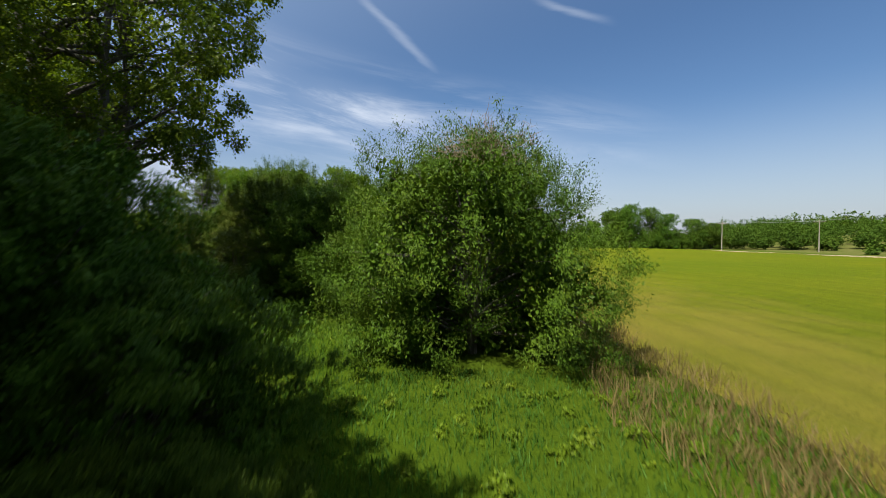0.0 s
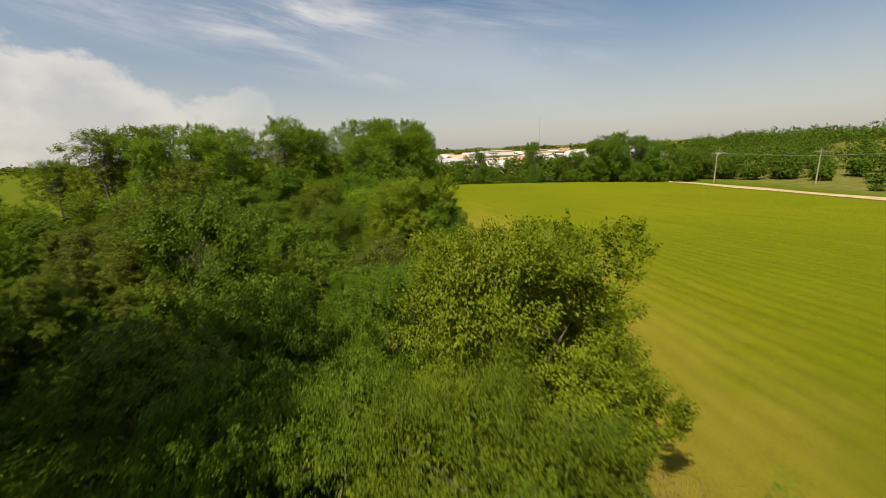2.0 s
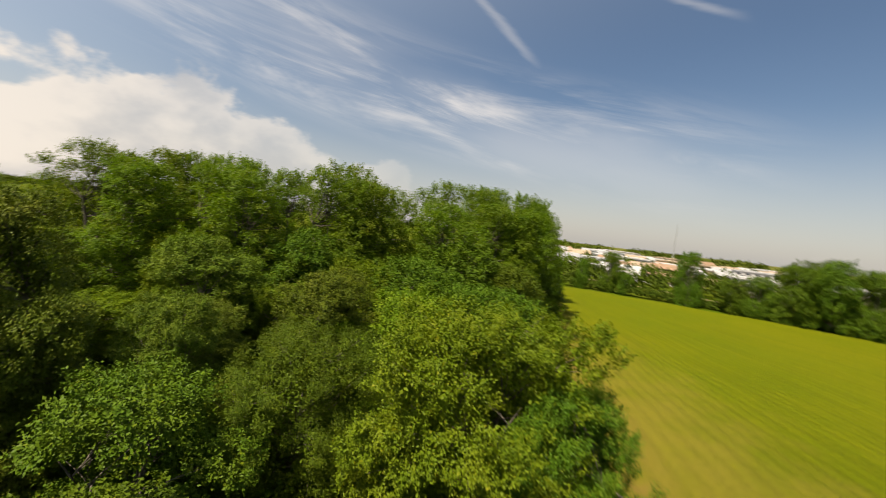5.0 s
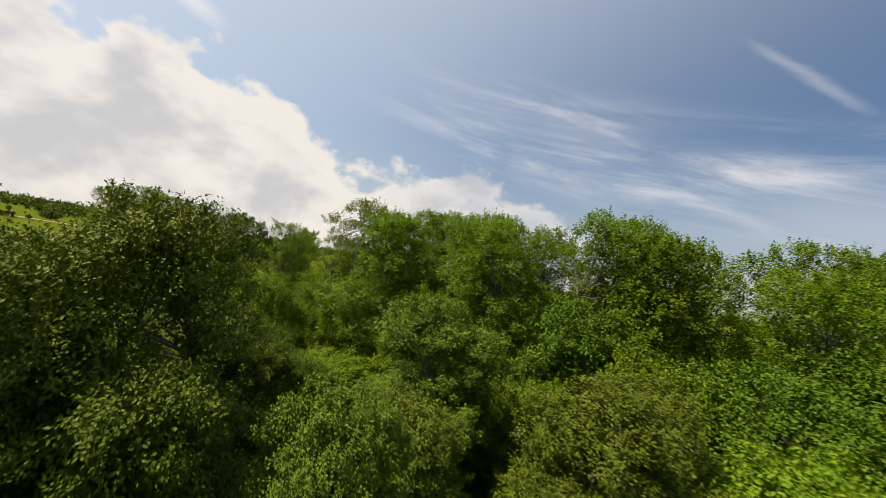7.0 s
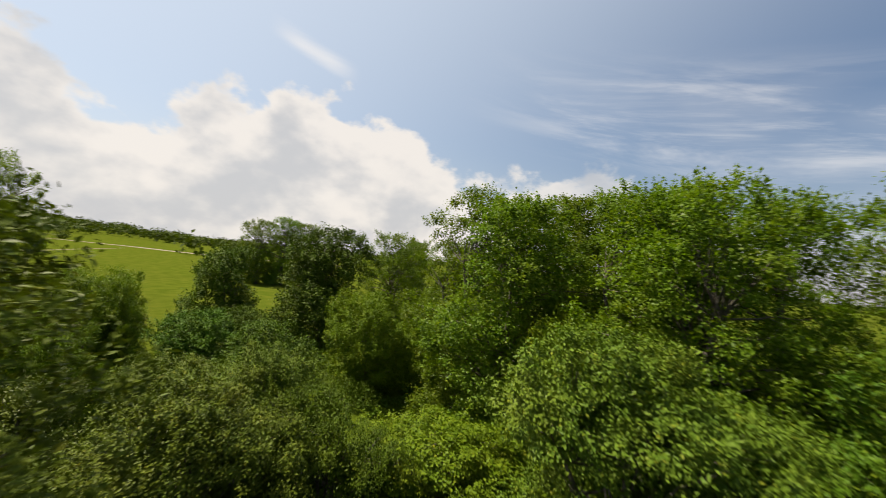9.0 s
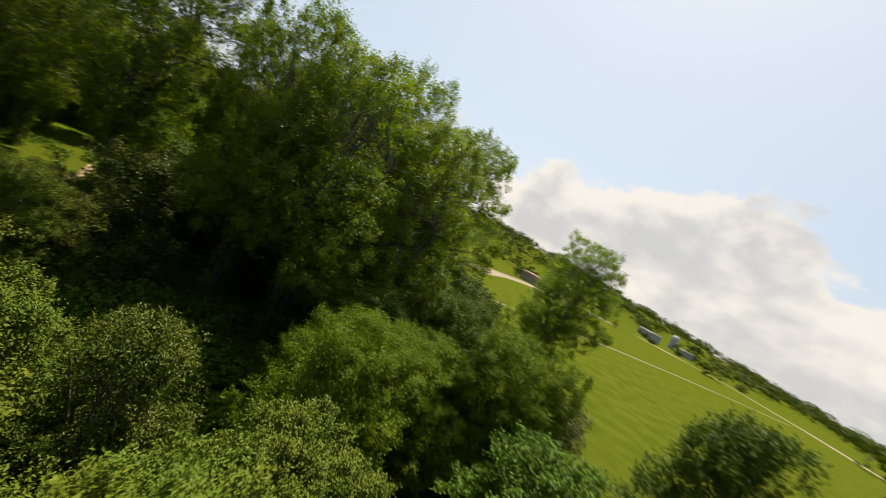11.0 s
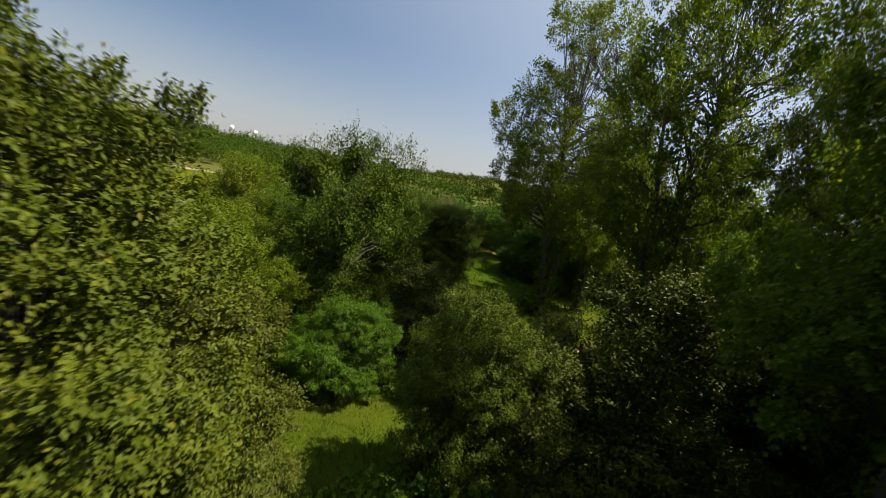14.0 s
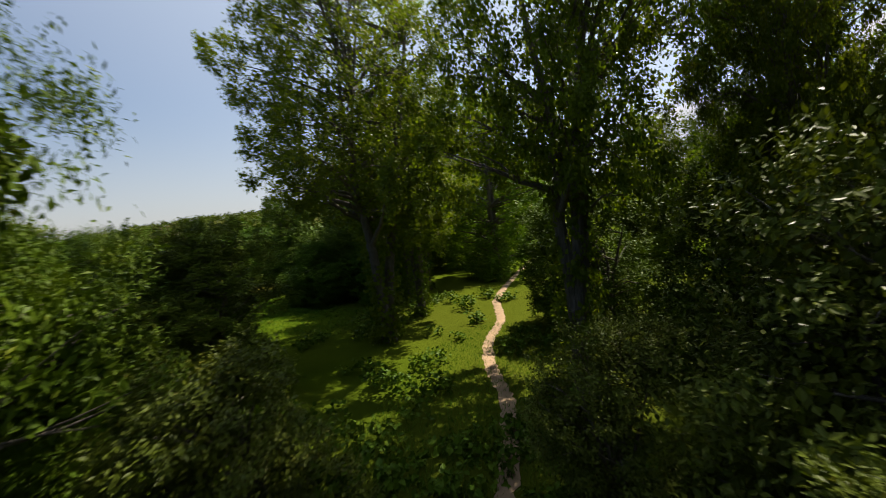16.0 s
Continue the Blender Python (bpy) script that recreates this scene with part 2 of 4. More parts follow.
def field_material():
    """Young row crop: yellow-green rows with thinner, sandier ground towards the western margin."""
    m, k = material("crop_rows")
    p = k.add("ShaderNodeTexCoord").outputs["Object"]
    s = k.add("ShaderNodeSeparateXYZ", {0: p})
    x, y, z = s.outputs
    big, mid, fine = k.noise(p, 0.030, 4.0, 0.6), k.noise(p, 0.30, 5.0), k.noise(p, 6.0, 5.0, 0.7)
    fan = k.math("DIVIDE", x, k.math("ADD", 1.0, k.math("MULTIPLY", k.math("SUBTRACT", 90.0, y), 0.012)))
    wander = k.math("MULTIPLY", k.math("SUBTRACT", mid, 0.5), 0.5)
    rows = k.math("SINE", k.math("MULTIPLY", k.math("ADD", fan, wander), 2 * math.pi / 0.95))
    lanes = k.noise(k.add("ShaderNodeCombineXYZ", {0: fan, 1: k.math("MULTIPLY", y, 0.02), 2: 0.0}).outputs[0], 0.55, 4.0, 0.65)
    c = k.mix(k.step(big, 0.35, 0.65), rgb(0.083, 0.106, 0.0033), rgb(0.110, 0.119, 0.0040))
    c = k.mix(k.math("MULTIPLY", k.step(rows, -0.2, 0.9), k.step(lanes, 0.36, 0.62, 0.06, 0.46)), c, rgb(0.073, 0.090, 0.0033))
    streak = k.noise(k.add("ShaderNodeCombineXYZ", {0: k.math("ADD", fan, wander), 1: k.math("MULTIPLY", y, 0.06), 2: 0.0}).outputs[0], 1.15, 3.0, 0.6)
    c = k.mix(k.math("MULTIPLY", k.step(streak, 0.48, 0.64), 0.38), c, rgb(0.071, 0.081, 0.0033))
    c = k.mix(k.math("MULTIPLY", k.step(streak, 0.48, 0.32), 0.32), c, rgb(0.135, 0.135, 0.0066))
    c = k.mix(k.math("MULTIPLY", k.step(lanes, 0.42, 0.70), 0.35), c, rgb(0.086, 0.107, 0.0033))
    c = k.mix(k.math("MULTIPLY", k.step(fine, 0.5, 0.8), 0.35), c, rgb(0.073, 0.089, 0.0040))
    dry = k.math("ADD", k.step(x, 5.0, 30.0, 1.0, 0.0), k.math("MULTIPLY", k.math("SUBTRACT", mid, 0.5), 1.1))
    dry = k.math("MULTIPLY", dry, k.step(y, 60.0, 105.0, 1.0, 0.35))
    c = k.mix(k.math("MULTIPLY", k.step(dry, 0.25, 1.05), 0.70), c, rgb(0.175, 0.142, 0.0224))
    bare = k.math("MULTIPLY", k.step(x, 5.0, 9.0, 1.0, 0.0), k.step(mid, 0.42, 0.60))
    c = k.mix(k.math("MULTIPLY", bare, 0.75), c, rgb(0.178, 0.115, 0.0317))
    speck, tuft = k.noise(p, 17.0, 4.0, 0.75), k.noise(p, 1.6, 4.0, 0.7)
    c = k.mix(k.math("MULTIPLY", k.step(speck, 0.50, 0.66), 0.55), c, rgb(0.046, 0.069, 0.0033))
    c = k.mix(k.math("MULTIPLY", k.step(tuft, 0.55, 0.72), 0.40), c, rgb(0.155, 0.149, 0.0079))
    bump = k.add("ShaderNodeBump", {"Height": k.math("ADD", fine, speck), "Strength": 0.9, "Distance": 0.10})
    finish(k, k.add("ShaderNodeBsdfPrincipled", {"Base Color": c, "Roughness": 0.9, "Specular IOR Level": 0.03, "Normal": bump.outputs[0]}).outputs[0])
    return m


GROUND = ground_material()
FIELD = field_material()
SAND = plain("sandy_soil", (0.25, 0.170, 0.10), 0.95, 0.28, 1.2)
GRAVEL = plain("pale_gravel", (0.27, 0.195, 0.115), 0.95, 0.18, 0.6)
DRYGRASS = leaf_material("dry_grass_blade", (0.132, 0.106, 0.0363), (0.224, 0.172, 0.0660), (0.198, 0.132, 0.0594), 0.7, 0.35)
GRASS = leaf_material("grass_blade", (0.040, 0.092, 0.0106), (0.086, 0.152, 0.0198), (0.109, 0.149, 0.0238), 0.5, 0.40)
WHITE = plain("white_cladding", (0.33, 0.33, 0.335), 0.6, 0.08, 0.2)
GREYROOF = plain("grey_roofing", (0.25, 0.255, 0.27), 0.7, 0.15, 0.2)
TAN = plain("tan_masonry", (0.27, 0.205, 0.145), 0.85, 0.2, 0.4)
BROWN = plain("brown_boards", (0.22, 0.14, 0.09), 0.8, 0.25, 0.5)
DARKGLASS = plain("dark_glazing", (0.03, 0.035, 0.045), 0.15, 0.2, 0.5)
POLEWOOD = plain("weathered_pole_wood", (0.24, 0.20, 0.155), 0.9, 0.2, 2.0)
STEEL = plain("grey_steel", (0.42, 0.43, 0.44), 0.45, 0.1, 2.0, 0.7)
BARE = plain("bare_earth", (0.165, 0.130, 0.088), 0.95, 0.25, 0.12)
CONCRETE = plain("pale_concrete", (0.26, 0.25, 0.235), 0.9, 0.12, 0.05)


# ---------------------------------------------------------------- mesh helpers
def smooth(a, b, v):
    t = np.clip((v - a) / (b - a), 0, 1)
    return t * t * (3 - 2 * t)


def land(x, y):
    """Height of the ground: a flat field, a low wooded rise in the east, bluffs far off in the west."""
    x, y = np.asarray(x, float), np.asarray(y, float)
    h = smooth(88, 190, x) * 4.8 + smooth(150, 420, x) * 2.6
    h = h * smooth(420, 150, y) * smooth(-420, -150, y)
    away, bearing = np.hypot(x, y), np.degrees(np.arctan2(-x, y)) % 360
    h = h + 35.0 * smooth(290, 640, away) * smooth(247, 216, bearing) * smooth(84, 140, bearing)
    near = smooth(130, 60, np.abs(x)) * smooth(160, 100, np.abs(y - 40))
    h = h + near * 0.10 * np.sin(x * 0.31 + 1.3) * np.sin(y * 0.27)
    return h


def gz(x, y):
    return float(land(x, y))


def mesh_from(name, verts, faces, mat=None, smooth_faces=False):
    """A mesh of equal-sided faces from arrays."""
    verts, faces = np.asarray(verts, np.float32), np.asarray(faces, np.int32)
    n, side = faces.shape
    me = bpy.data.meshes.new(name)
    me.vertices.add(len(verts))
    me.vertices.foreach_set("co", verts.ravel())
    me.loops.add(n * side)
    me.loops.foreach_set("vertex_index", faces.ravel())
    me.polygons.add(n)
    me.polygons.foreach_set("loop_start", np.arange(0, n * side, side, dtype=np.int32))
    me.polygons.foreach_set("use_smooth", np.full(n, smooth_faces))
    me.update(calc_edges=True)
    if mat:
        me.materials.append(mat)
    return me


def part(name, data, mat, parent, label=""):
    """Links a bmesh or a mesh as one part under a thing."""
    if isinstance(data, bmesh.types.BMesh):
        me = bpy.data.meshes.new(name)
        data.to_mesh(me)
        data.free()
    else:
        me = data
    if mat and not me.materials:
        me.materials.append(mat)
    ob = new(name, me)
    ob.parent = parent
    return tagged(ob, label)


def box(bm, lo, hi, bevel=0.0):
    r = bmesh.ops.create_cube(bm, size=1.0)
    lo, hi = Vector(lo), Vector(hi)
    bmesh.ops.scale(bm, vec=hi - lo, verts=r["verts"])
    bmesh.ops.translate(bm, vec=(lo + hi) / 2, verts=r["verts"])
    if bevel:
        edges = list({e for v in r["verts"] for e in v.link_edges})
        bmesh.ops.bevel(bm, geom=edges, offset=bevel, segments=1, affect="EDGES")
    return bm


def tubes(runs, sides=6):
    """Tapered tubes along polylines: runs of (points, radii)."""
    verts, faces, base = [], [], 0
    ring = np.linspace(0, 2 * np.pi, sides, endpoint=False)
    for pts, rad in runs:
        pts = np.asarray(pts, float)
        way = np.gradient(pts, axis=0)
        way /= np.linalg.norm(way, axis=1, keepdims=True) + 1e-9
        ref = np.where(np.abs(way[:, 2:3]) > 0.9, np.array([[1.0, 0, 0]]), np.array([[0, 0, 1.0]]))
        a = np.cross(way, ref)
        a /= np.linalg.norm(a, axis=1, keepdims=True) + 1e-9
        b = np.cross(way, a)
        r = np.asarray(rad, float)[:, None, None]
        v = pts[:, None] + r * (np.cos(ring)[None, :, None] * a[:, None] + np.sin(ring)[None, :, None] * b[:, None])
        verts.append(v.reshape(-1, 3))
        for i in range(len(pts) - 1):
            for j in range(sides):
                k = (j + 1) % sides
                faces.append((base + i * sides + j, base + i * sides + k, base + (i + 1) * sides + k, base + (i + 1) * sides + j))
        base += len(pts) * sides
    return np.concatenate(verts), np.array(faces)


# ---------------------------------------------------------------- trees
# radius, height, crown base, lobes, lobe size, clumps, clump radius, sprigs a clump, leaves a sprig, leaf length and width, sprig length, droop, lift
KINDS = {}
KINDS["willow"] = dict(R=4.6, H=7.0, base=0.2, lobes=48, size=0.3, clumps=360, cr=0.5, sprigs=10, per=30, ll=0.1, lw=0.027, sl=0.48, droop=0.35, lift=0.55, leaf="willow", bulge=0.42, stems=7, core=1300, gap=1.02, flat=0.7, shoots=0.45)
KINDS["broad"] = dict(R=4.6, H=8.6, base=0.7, lobes=44, size=0.30, clumps=330, cr=0.72, sprigs=13, per=22, ll=0.12, lw=0.063, sl=0.40, droop=0.45, lift=0.30, leaf="broad", bulge=0.52, stems=4, core=1300, flat=0.45, gap=0.98, shoots=0.7)
KINDS["bright"] = dict(R=4.6, H=8.6, base=0.6, lobes=44, size=0.30, clumps=330, cr=0.72, sprigs=13, per=22, ll=0.12, lw=0.063, sl=0.40, droop=0.45, lift=0.30, leaf="bright", bulge=0.52, stems=4, core=1300, flat=0.45, gap=0.98, shoots=0.7)
KINDS["yellow"] = dict(R=3.2, H=6.6, base=0.4, lobes=32, size=0.32, clumps=210, cr=0.42, sprigs=8, per=14, ll=0.150, lw=0.066, sl=0.42, droop=0.35, lift=0.6, leaf="yellow", bulge=0.50, stems=5, core=800)
KINDS["cotton"] = dict(R=6.2, H=19.0, base=6.2, lobes=80, size=0.225, clumps=520, cr=0.52, sprigs=9, per=14, ll=0.135, lw=0.11, sl=0.48, droop=0.55, lift=0.5, leaf="cotton", bulge=0.50, stems=3, core=260, inner=0.05, gap=1.0)
KINDS["shrub"] = dict(R=2.6, H=5.2, base=0.1, lobes=30, size=0.34, clumps=220, cr=0.36, sprigs=8, per=13, ll=0.110, lw=0.052, sl=0.34, droop=0.30, lift=0.6, leaf="shrub", bulge=0.45, stems=6, core=700, flat=0.65, shoots=0.6)
KINDS["fine"] = dict(R=3.8, H=7.6, base=0.2, lobes=44, size=0.30, clumps=320, cr=0.48, sprigs=8, per=18, ll=0.105, lw=0.04, sl=0.42, droop=0.35, lift=0.5, leaf="willow", bulge=0.46, stems=6, core=1200, flat=0.65, shoots=0.5)
KINDS["broad_mid"] = dict(R=4.2, H=8.2, base=0.4, lobes=40, size=0.31, clumps=300, cr=0.7, sprigs=10, per=13, ll=0.165, lw=0.1, sl=0.46, droop=0.40, lift=0.30, leaf="broad", bulge=0.50, stems=3, core=800, flat=0.55)
KINDS["bright_mid"] = dict(R=4.0, H=7.6, base=0.4, lobes=38, size=0.31, clumps=300, cr=0.7, sprigs=10, per=13, ll=0.165, lw=0.1, sl=0.46, droop=0.40, lift=0.30, leaf="bright", bulge=0.50, stems=3, core=800, flat=0.55)
KINDS["cotton_mid"] = dict(R=5.0, H=15.5, base=1.0, lobes=72, size=0.24, clumps=430, cr=0.62, sprigs=8, per=13, ll=0.157, lw=0.122, sl=0.52, droop=0.45, lift=0.60, leaf="poplar", bulge=0.52, stems=2, core=800, inner=0.05)
KINDS["maple"] = dict(R=3.5, H=10.6, base=0.5, lobes=56, size=0.33, clumps=300, cr=0.72, sprigs=13, per=22, ll=0.12, lw=0.063, sl=0.42, droop=0.45, lift=0.45, leaf="maple", bulge=0.46, stems=3, core=1300, flat=0.45, gap=0.98)
KINDS["upright"] = dict(R=3.2, H=9.6, base=0.3, lobes=50, size=0.34, clumps=310, cr=0.7, sprigs=10, per=13, ll=0.165, lw=0.1, sl=0.46, droop=0.40, lift=0.45, leaf="broad", bulge=0.46, stems=2, core=900, flat=0.55)
KINDS["brake"] = dict(R=2.2, H=6.4, base=0.1, lobes=36, size=0.36, clumps=210, cr=0.37, sprigs=9, per=13, ll=0.105, lw=0.050, sl=0.34, droop=0.30, lift=0.6, leaf="shrub", bulge=0.48, stems=6, core=800, flat=0.65, shoots=0.6)
WORDS = {
    "maple": ("tall green maple with layered leafy sprays", "tree"),
    "upright": ("upright green broadleaf tree in dense woodland", "tree"),
    "brake": ("tall grey-green small-leaved shrub in a thicket", "shrub"),
    "willow": ("dense green willow scrub with narrow leaves reaching the ground", "willow"),
    "broad": ("leafy green broadleaf tree with a rounded full crown", "tree"),
    "bright": ("fresh bright green maple with a dense rounded crown", "tree"),
    "yellow": ("yellow-green bushy sapling with upright leafy shoots", "bush"),
    "cotton": ("tall cottonwood with dark glossy leaves and grey trunk", "cottonwood"),
    "shrub": ("olive-green small-leaved shrub among tall grass", "shrub"),
    "fine": ("tall dense thicket bush with small dull green leaves", "bush"),
    "broad_mid": ("green broadleaf tree standing in dense woodland", "tree"),
    "bright_mid": ("light green young tree at the woodland edge", "tree"),
    "cotton_mid": ("tall cottonwood in a row with ragged leafy top", "cottonwood"),
}


def unit(v):
    return v / (np.linalg.norm(v, axis=-1, keepdims=True) + 1e-9)


def leaves(rng, pos, axis, per, ll, lw, sl, droop, face=None, stray=0.40):
    """Leaf blades set along sprigs; every blade is a folded four-sided face."""
    n = len(pos)
    t = rng.random((n, per, 1))
    jit = rng.normal(0, 1, (n, per, 3))
    p = pos[:, None] + axis[:, None] * t * sl + jit * sl * 0.24
    d = unit(axis[:, None] * 0.55 + rng.normal(0, 0.75, (n, per, 3)) - np.array([0, 0, droop]))
    up = unit(np.array([0, 0, 0.45]) + (axis if face is None else face)[:, None] * 1.15 + rng.normal(0, stray, (n, per, 3)))
    s = unit(np.cross(d, up))
    nrm = np.cross(s, d)
    k = rng.uniform(0.65, 1.25, (n, per, 1))
    a = p
    b = p + d * ll * k * 0.42 + s * lw * k * 0.5 + nrm * lw * 0.14
    c = p + d * ll * k
    e = p + d * ll * k * 0.42 - s * lw * k * 0.5 + nrm * lw * 0.14
    v = np.stack([a, b, c, e], axis=2).reshape(-1, 3)
    return v


def crown_lobes(rng, q):
    """Boughs of foliage filling a crown, each with smaller clumps on its outside; wider at the bulge, ragged at the top."""
    R, H, base = q["R"], q["H"], q["base"]
    n = q["lobes"] // 2
    mid = np.array([0, 0, base + (H - base) * q["bulge"]])
    main, tries = [], 0
    while len(main) < n and tries < 4000:
        tries += 1
        h = (len(main) + rng.random()) / n
        width = (1 - abs((h - q["bulge"]) / (1.0 - q["bulge"] if h > q["bulge"] else q["bulge"] + 0.25)) ** 2.1) ** 0.5
        a = rng.uniform(0, 2 * np.pi)
        size = R * q["size"] * rng.uniform(0.95, 1.45) * (1.1 - 0.30 * h)
        rad = max(0.0, (R * width - size * 0.9) * (q.get("inner", 0.35) + (1 - q.get("inner", 0.35)) * rng.random() ** 0.5))
        z = np.clip(base + (H - base) * h, base + size * 0.5, H - size * 0.85)
        c = np.array([rad * np.cos(a), rad * np.sin(a), z])
        if any(np.linalg.norm(c - o[0]) < 0.50 * max(size, o[1]) for o in main) and tries < 3000:
            continue
        main.append((c, size))
    out = list(main)
    for c, size in main:
        for _ in range(2):
            d = unit(rng.normal(0, 0.8, 3) + unit(c - mid) * 0.9 + np.array([0, 0, 0.3]))
            k = size * rng.uniform(0.42, 0.62)
            e = c + d * size * rng.uniform(0.75, 1.0)
            if e[2] + k < H * 1.02 and e[2] - k > 0:
                out.append((e, k))
    return out


def tree_meshes(kind, seed):
    q = KINDS[kind]
    rng = np.random.default_rng(seed)
    lobes = crown_lobes(rng, q)
    C, S = np.array([l[0] for l in lobes]), np.array([l[1] for l in lobes])
    mid = np.array([0, 0, q["base"] + (q["H"] - q["base"]) * q["bulge"]])
    # clumps on the outside of the boughs, apart from one another, so that dark gaps open between them
    m = q["clumps"] * 9
    i = rng.choice(len(S), m, p=S ** 2 / (S ** 2).sum())
    d = unit(rng.normal(0, 1, (m, 3)) + unit(C[i] - mid) * 0.75 + np.array([0, 0, 0.35]))
    at = C[i] + d * S[i][:, None] * rng.uniform(0.70, 1.04, (m, 1)) * np.array([1, 1, 0.85])
    depth = np.min(np.linalg.norm((at[:, None] - C[None]) / (S[None, :, None] * np.array([1, 1, 0.85])), axis=2)
                   + (np.arange(len(S))[None] == i[:, None]) * 9, axis=1)
    taken = np.zeros((0, 3))
    chosen = []
    for j in np.where((depth > 0.78) & (at[:, 2] > 0.3) & (at[:, 2] < q["H"] - 0.3 * q["cr"]))[0]:
        if len(chosen) == q["clumps"]:
            break
        if len(taken) and np.min((((taken - at[j]) * (1, 1, 0.8 / q.get("flat", 0.8))) ** 2).sum(1)) < (q["cr"] * q.get("gap", 0.86)) ** 2:
            continue
        taken = np.vstack([taken, at[j]])
        chosen.append(j)
    at, out = at[chosen], d[chosen]
    big = q["cr"] * rng.uniform(0.65, 1.25, len(at))
    lean = unit(out + np.array([0, 0, q["lift"]]) + rng.normal(0, 0.25, out.shape))
    n = q["sprigs"]
    sd = unit(rng.normal(0, 0.75, (len(at), n, 3)) + lean[:, None] * 0.95)
    pos = (at[:, None] + sd * big[:, None, None] * rng.uniform(0.30, 0.95, (len(at), n, 1)) * np.array([1, 1, q.get("flat", 0.8)])).reshape(-1, 3)
    axis = unit(sd * 0.55 + lean[:, None] * 0.6 + np.array([0, 0, 0.3]) + rng.normal(0, 0.2, sd.shape)).reshape(-1, 3)
    face = unit(sd * 0.40 + out[:, None] * 0.50 + np.array([0, 0, 0.55]) + rng.normal(0, 0.14, sd.shape)).reshape(-1, 3)
    live = pos[:, 2] > 0.15
    pos, axis, face = pos[live], axis[live], face[live]
    v = [leaves(rng, pos, axis, q["per"], q["ll"], q["lw"], q["sl"], q["droop"], face, 0.20)]
    # long shoots that break the outline
    far = unit(pos - mid)
    order = np.argsort(-(np.linalg.norm((pos - mid) * (1, 1, 0.8), axis=1) + rng.normal(0, 0.5, len(pos))))[: int(q["clumps"] * q.get("shoots", 1.0))]
    sp, sa = pos[order], unit(far[order] * 0.8 + np.array([0, 0, 0.65]) + rng.normal(0, 0.25, (len(order), 3)))
    for step in (0.25, 0.7, 1.1):
        v.append(leaves(rng, sp + sa * q["sl"] * step, sa, q["per"] - 6, q["ll"], q["lw"], q["sl"] * 0.55, q["droop"]))
    # older foliage inside the clumps
    m = int(q["core"] * (4.0 if "mid" in kind or kind == "upright" else 8.0 if q["R"] > 3.5 else 5.0))
    i = rng.choice(len(S), m, p=S ** 3 / (S ** 3).sum())
    inner = C[i] + unit(rng.normal(0, 1, (m, 3))) * S[i][:, None] * rng.uniform(0.1, 0.62, (m, 1))
    inner[:, 2] = np.maximum(inner[:, 2], 0.3)
    v.append(leaves(rng, inner, unit(rng.normal(0, 1, (m, 3))), 3, min(q["R"] * 0.052, 0.19), min(q["R"] * 0.044, 0.11), 0.3, 0.1))
    if kind == "cotton":
        # climbers on the trunk
        m = 380
        a, z = rng.uniform(0, 2 * np.pi, m), q["H"] * 0.42 * rng.random(m) ** 1.3
        rad = 0.38 + 0.35 * rng.random(m)
        v.append(leaves(rng, np.stack([rad * np.cos(a), rad * np.sin(a), z + 0.3], 1), unit(np.stack([np.cos(a), np.sin(a), -0.3 * np.ones(m)], 1)), 7, 0.20, 0.16, 0.35, 0.6))
    v = np.concatenate(v)
    v[:, 2] = np.maximum(v[:, 2], 0.02)
    crown = mesh_from("crown", v, np.arange(len(v)).reshape(-1, 4), LEAF[q["leaf"]])
    # trunk, limbs and boughs
    runs, stem_meshes, limbs = [], [], []
    bark = BARK_PALE if kind == "cotton" else BARK
    H, base, R = q["H"], q["base"], q["R"]
    thick = 0.020 * H + 0.02 * R
    stems = q["stems"]
    ends = []
    for s in range(stems):
        a = 2 * np.pi * (s + rng.random() * 0.6) / stems
        lean = R * (0.10 if stems < 3 else 0.36) * rng.uniform(0.6, 1.2)
        top = np.array([np.cos(a) * lean, np.sin(a) * lean, H * rng.uniform(0.62, 0.82)])
        u = np.linspace(0, 1, 9)[:, None]
        p = top * u * np.array([1, 1, 1]) + np.array([np.cos(a), np.sin(a), 0]) * thick * (0.4 if stems > 1 else 0)
        p[:, :2] *= u ** 0.6
        p += np.cumsum(rng.normal(0, 0.012 * H, p.shape), axis=0) * np.array([1, 1, 0]) * u
        p[0, 2] = -0.15
        rad = thick / stems ** 0.5 * (1 - u[:, 0]) ** 0.75 + 0.02
        rad[0] *= 1.35
        sv, sf = tubes([(p, rad)], 5 if "mid" in kind else 7)
        stem_meshes.append(mesh_from("stem", sv, sf, bark, True))
        ends.append((p, rad))
    for c, size in lobes:
        p, rad = ends[rng.integers(len(ends))]
        want = c[2] - 0.5 * np.hypot(c[0], c[1]) - 0.2
        j = int(np.clip(np.searchsorted(p[:, 2], want), 1, len(p) - 2))
        a, b = p[j], c
        u = np.linspace(0, 1, 6)[:, None]
        bow = np.array([0, 0, 0.14 * np.linalg.norm(b - a)])
        q2 = a + (b - a) * u + bow * np.sin(np.pi * u) * rng.uniform(-0.4, 0.9) + rng.normal(0, 0.04 * size + 0.02, (6, 3)) * np.sin(np.pi * u)
        girth = np.linspace(min(rad[j] * 0.65, 0.02 + 0.03 * np.linalg.norm(b - a)), 0.012, 6)
        if kind == "cotton" and len(limbs) < 24:
            sv, sf = tubes([(q2, girth)], 6)
            limbs.append(mesh_from("limb", sv, sf, bark, True))
        else:
            runs.append((q2, girth))
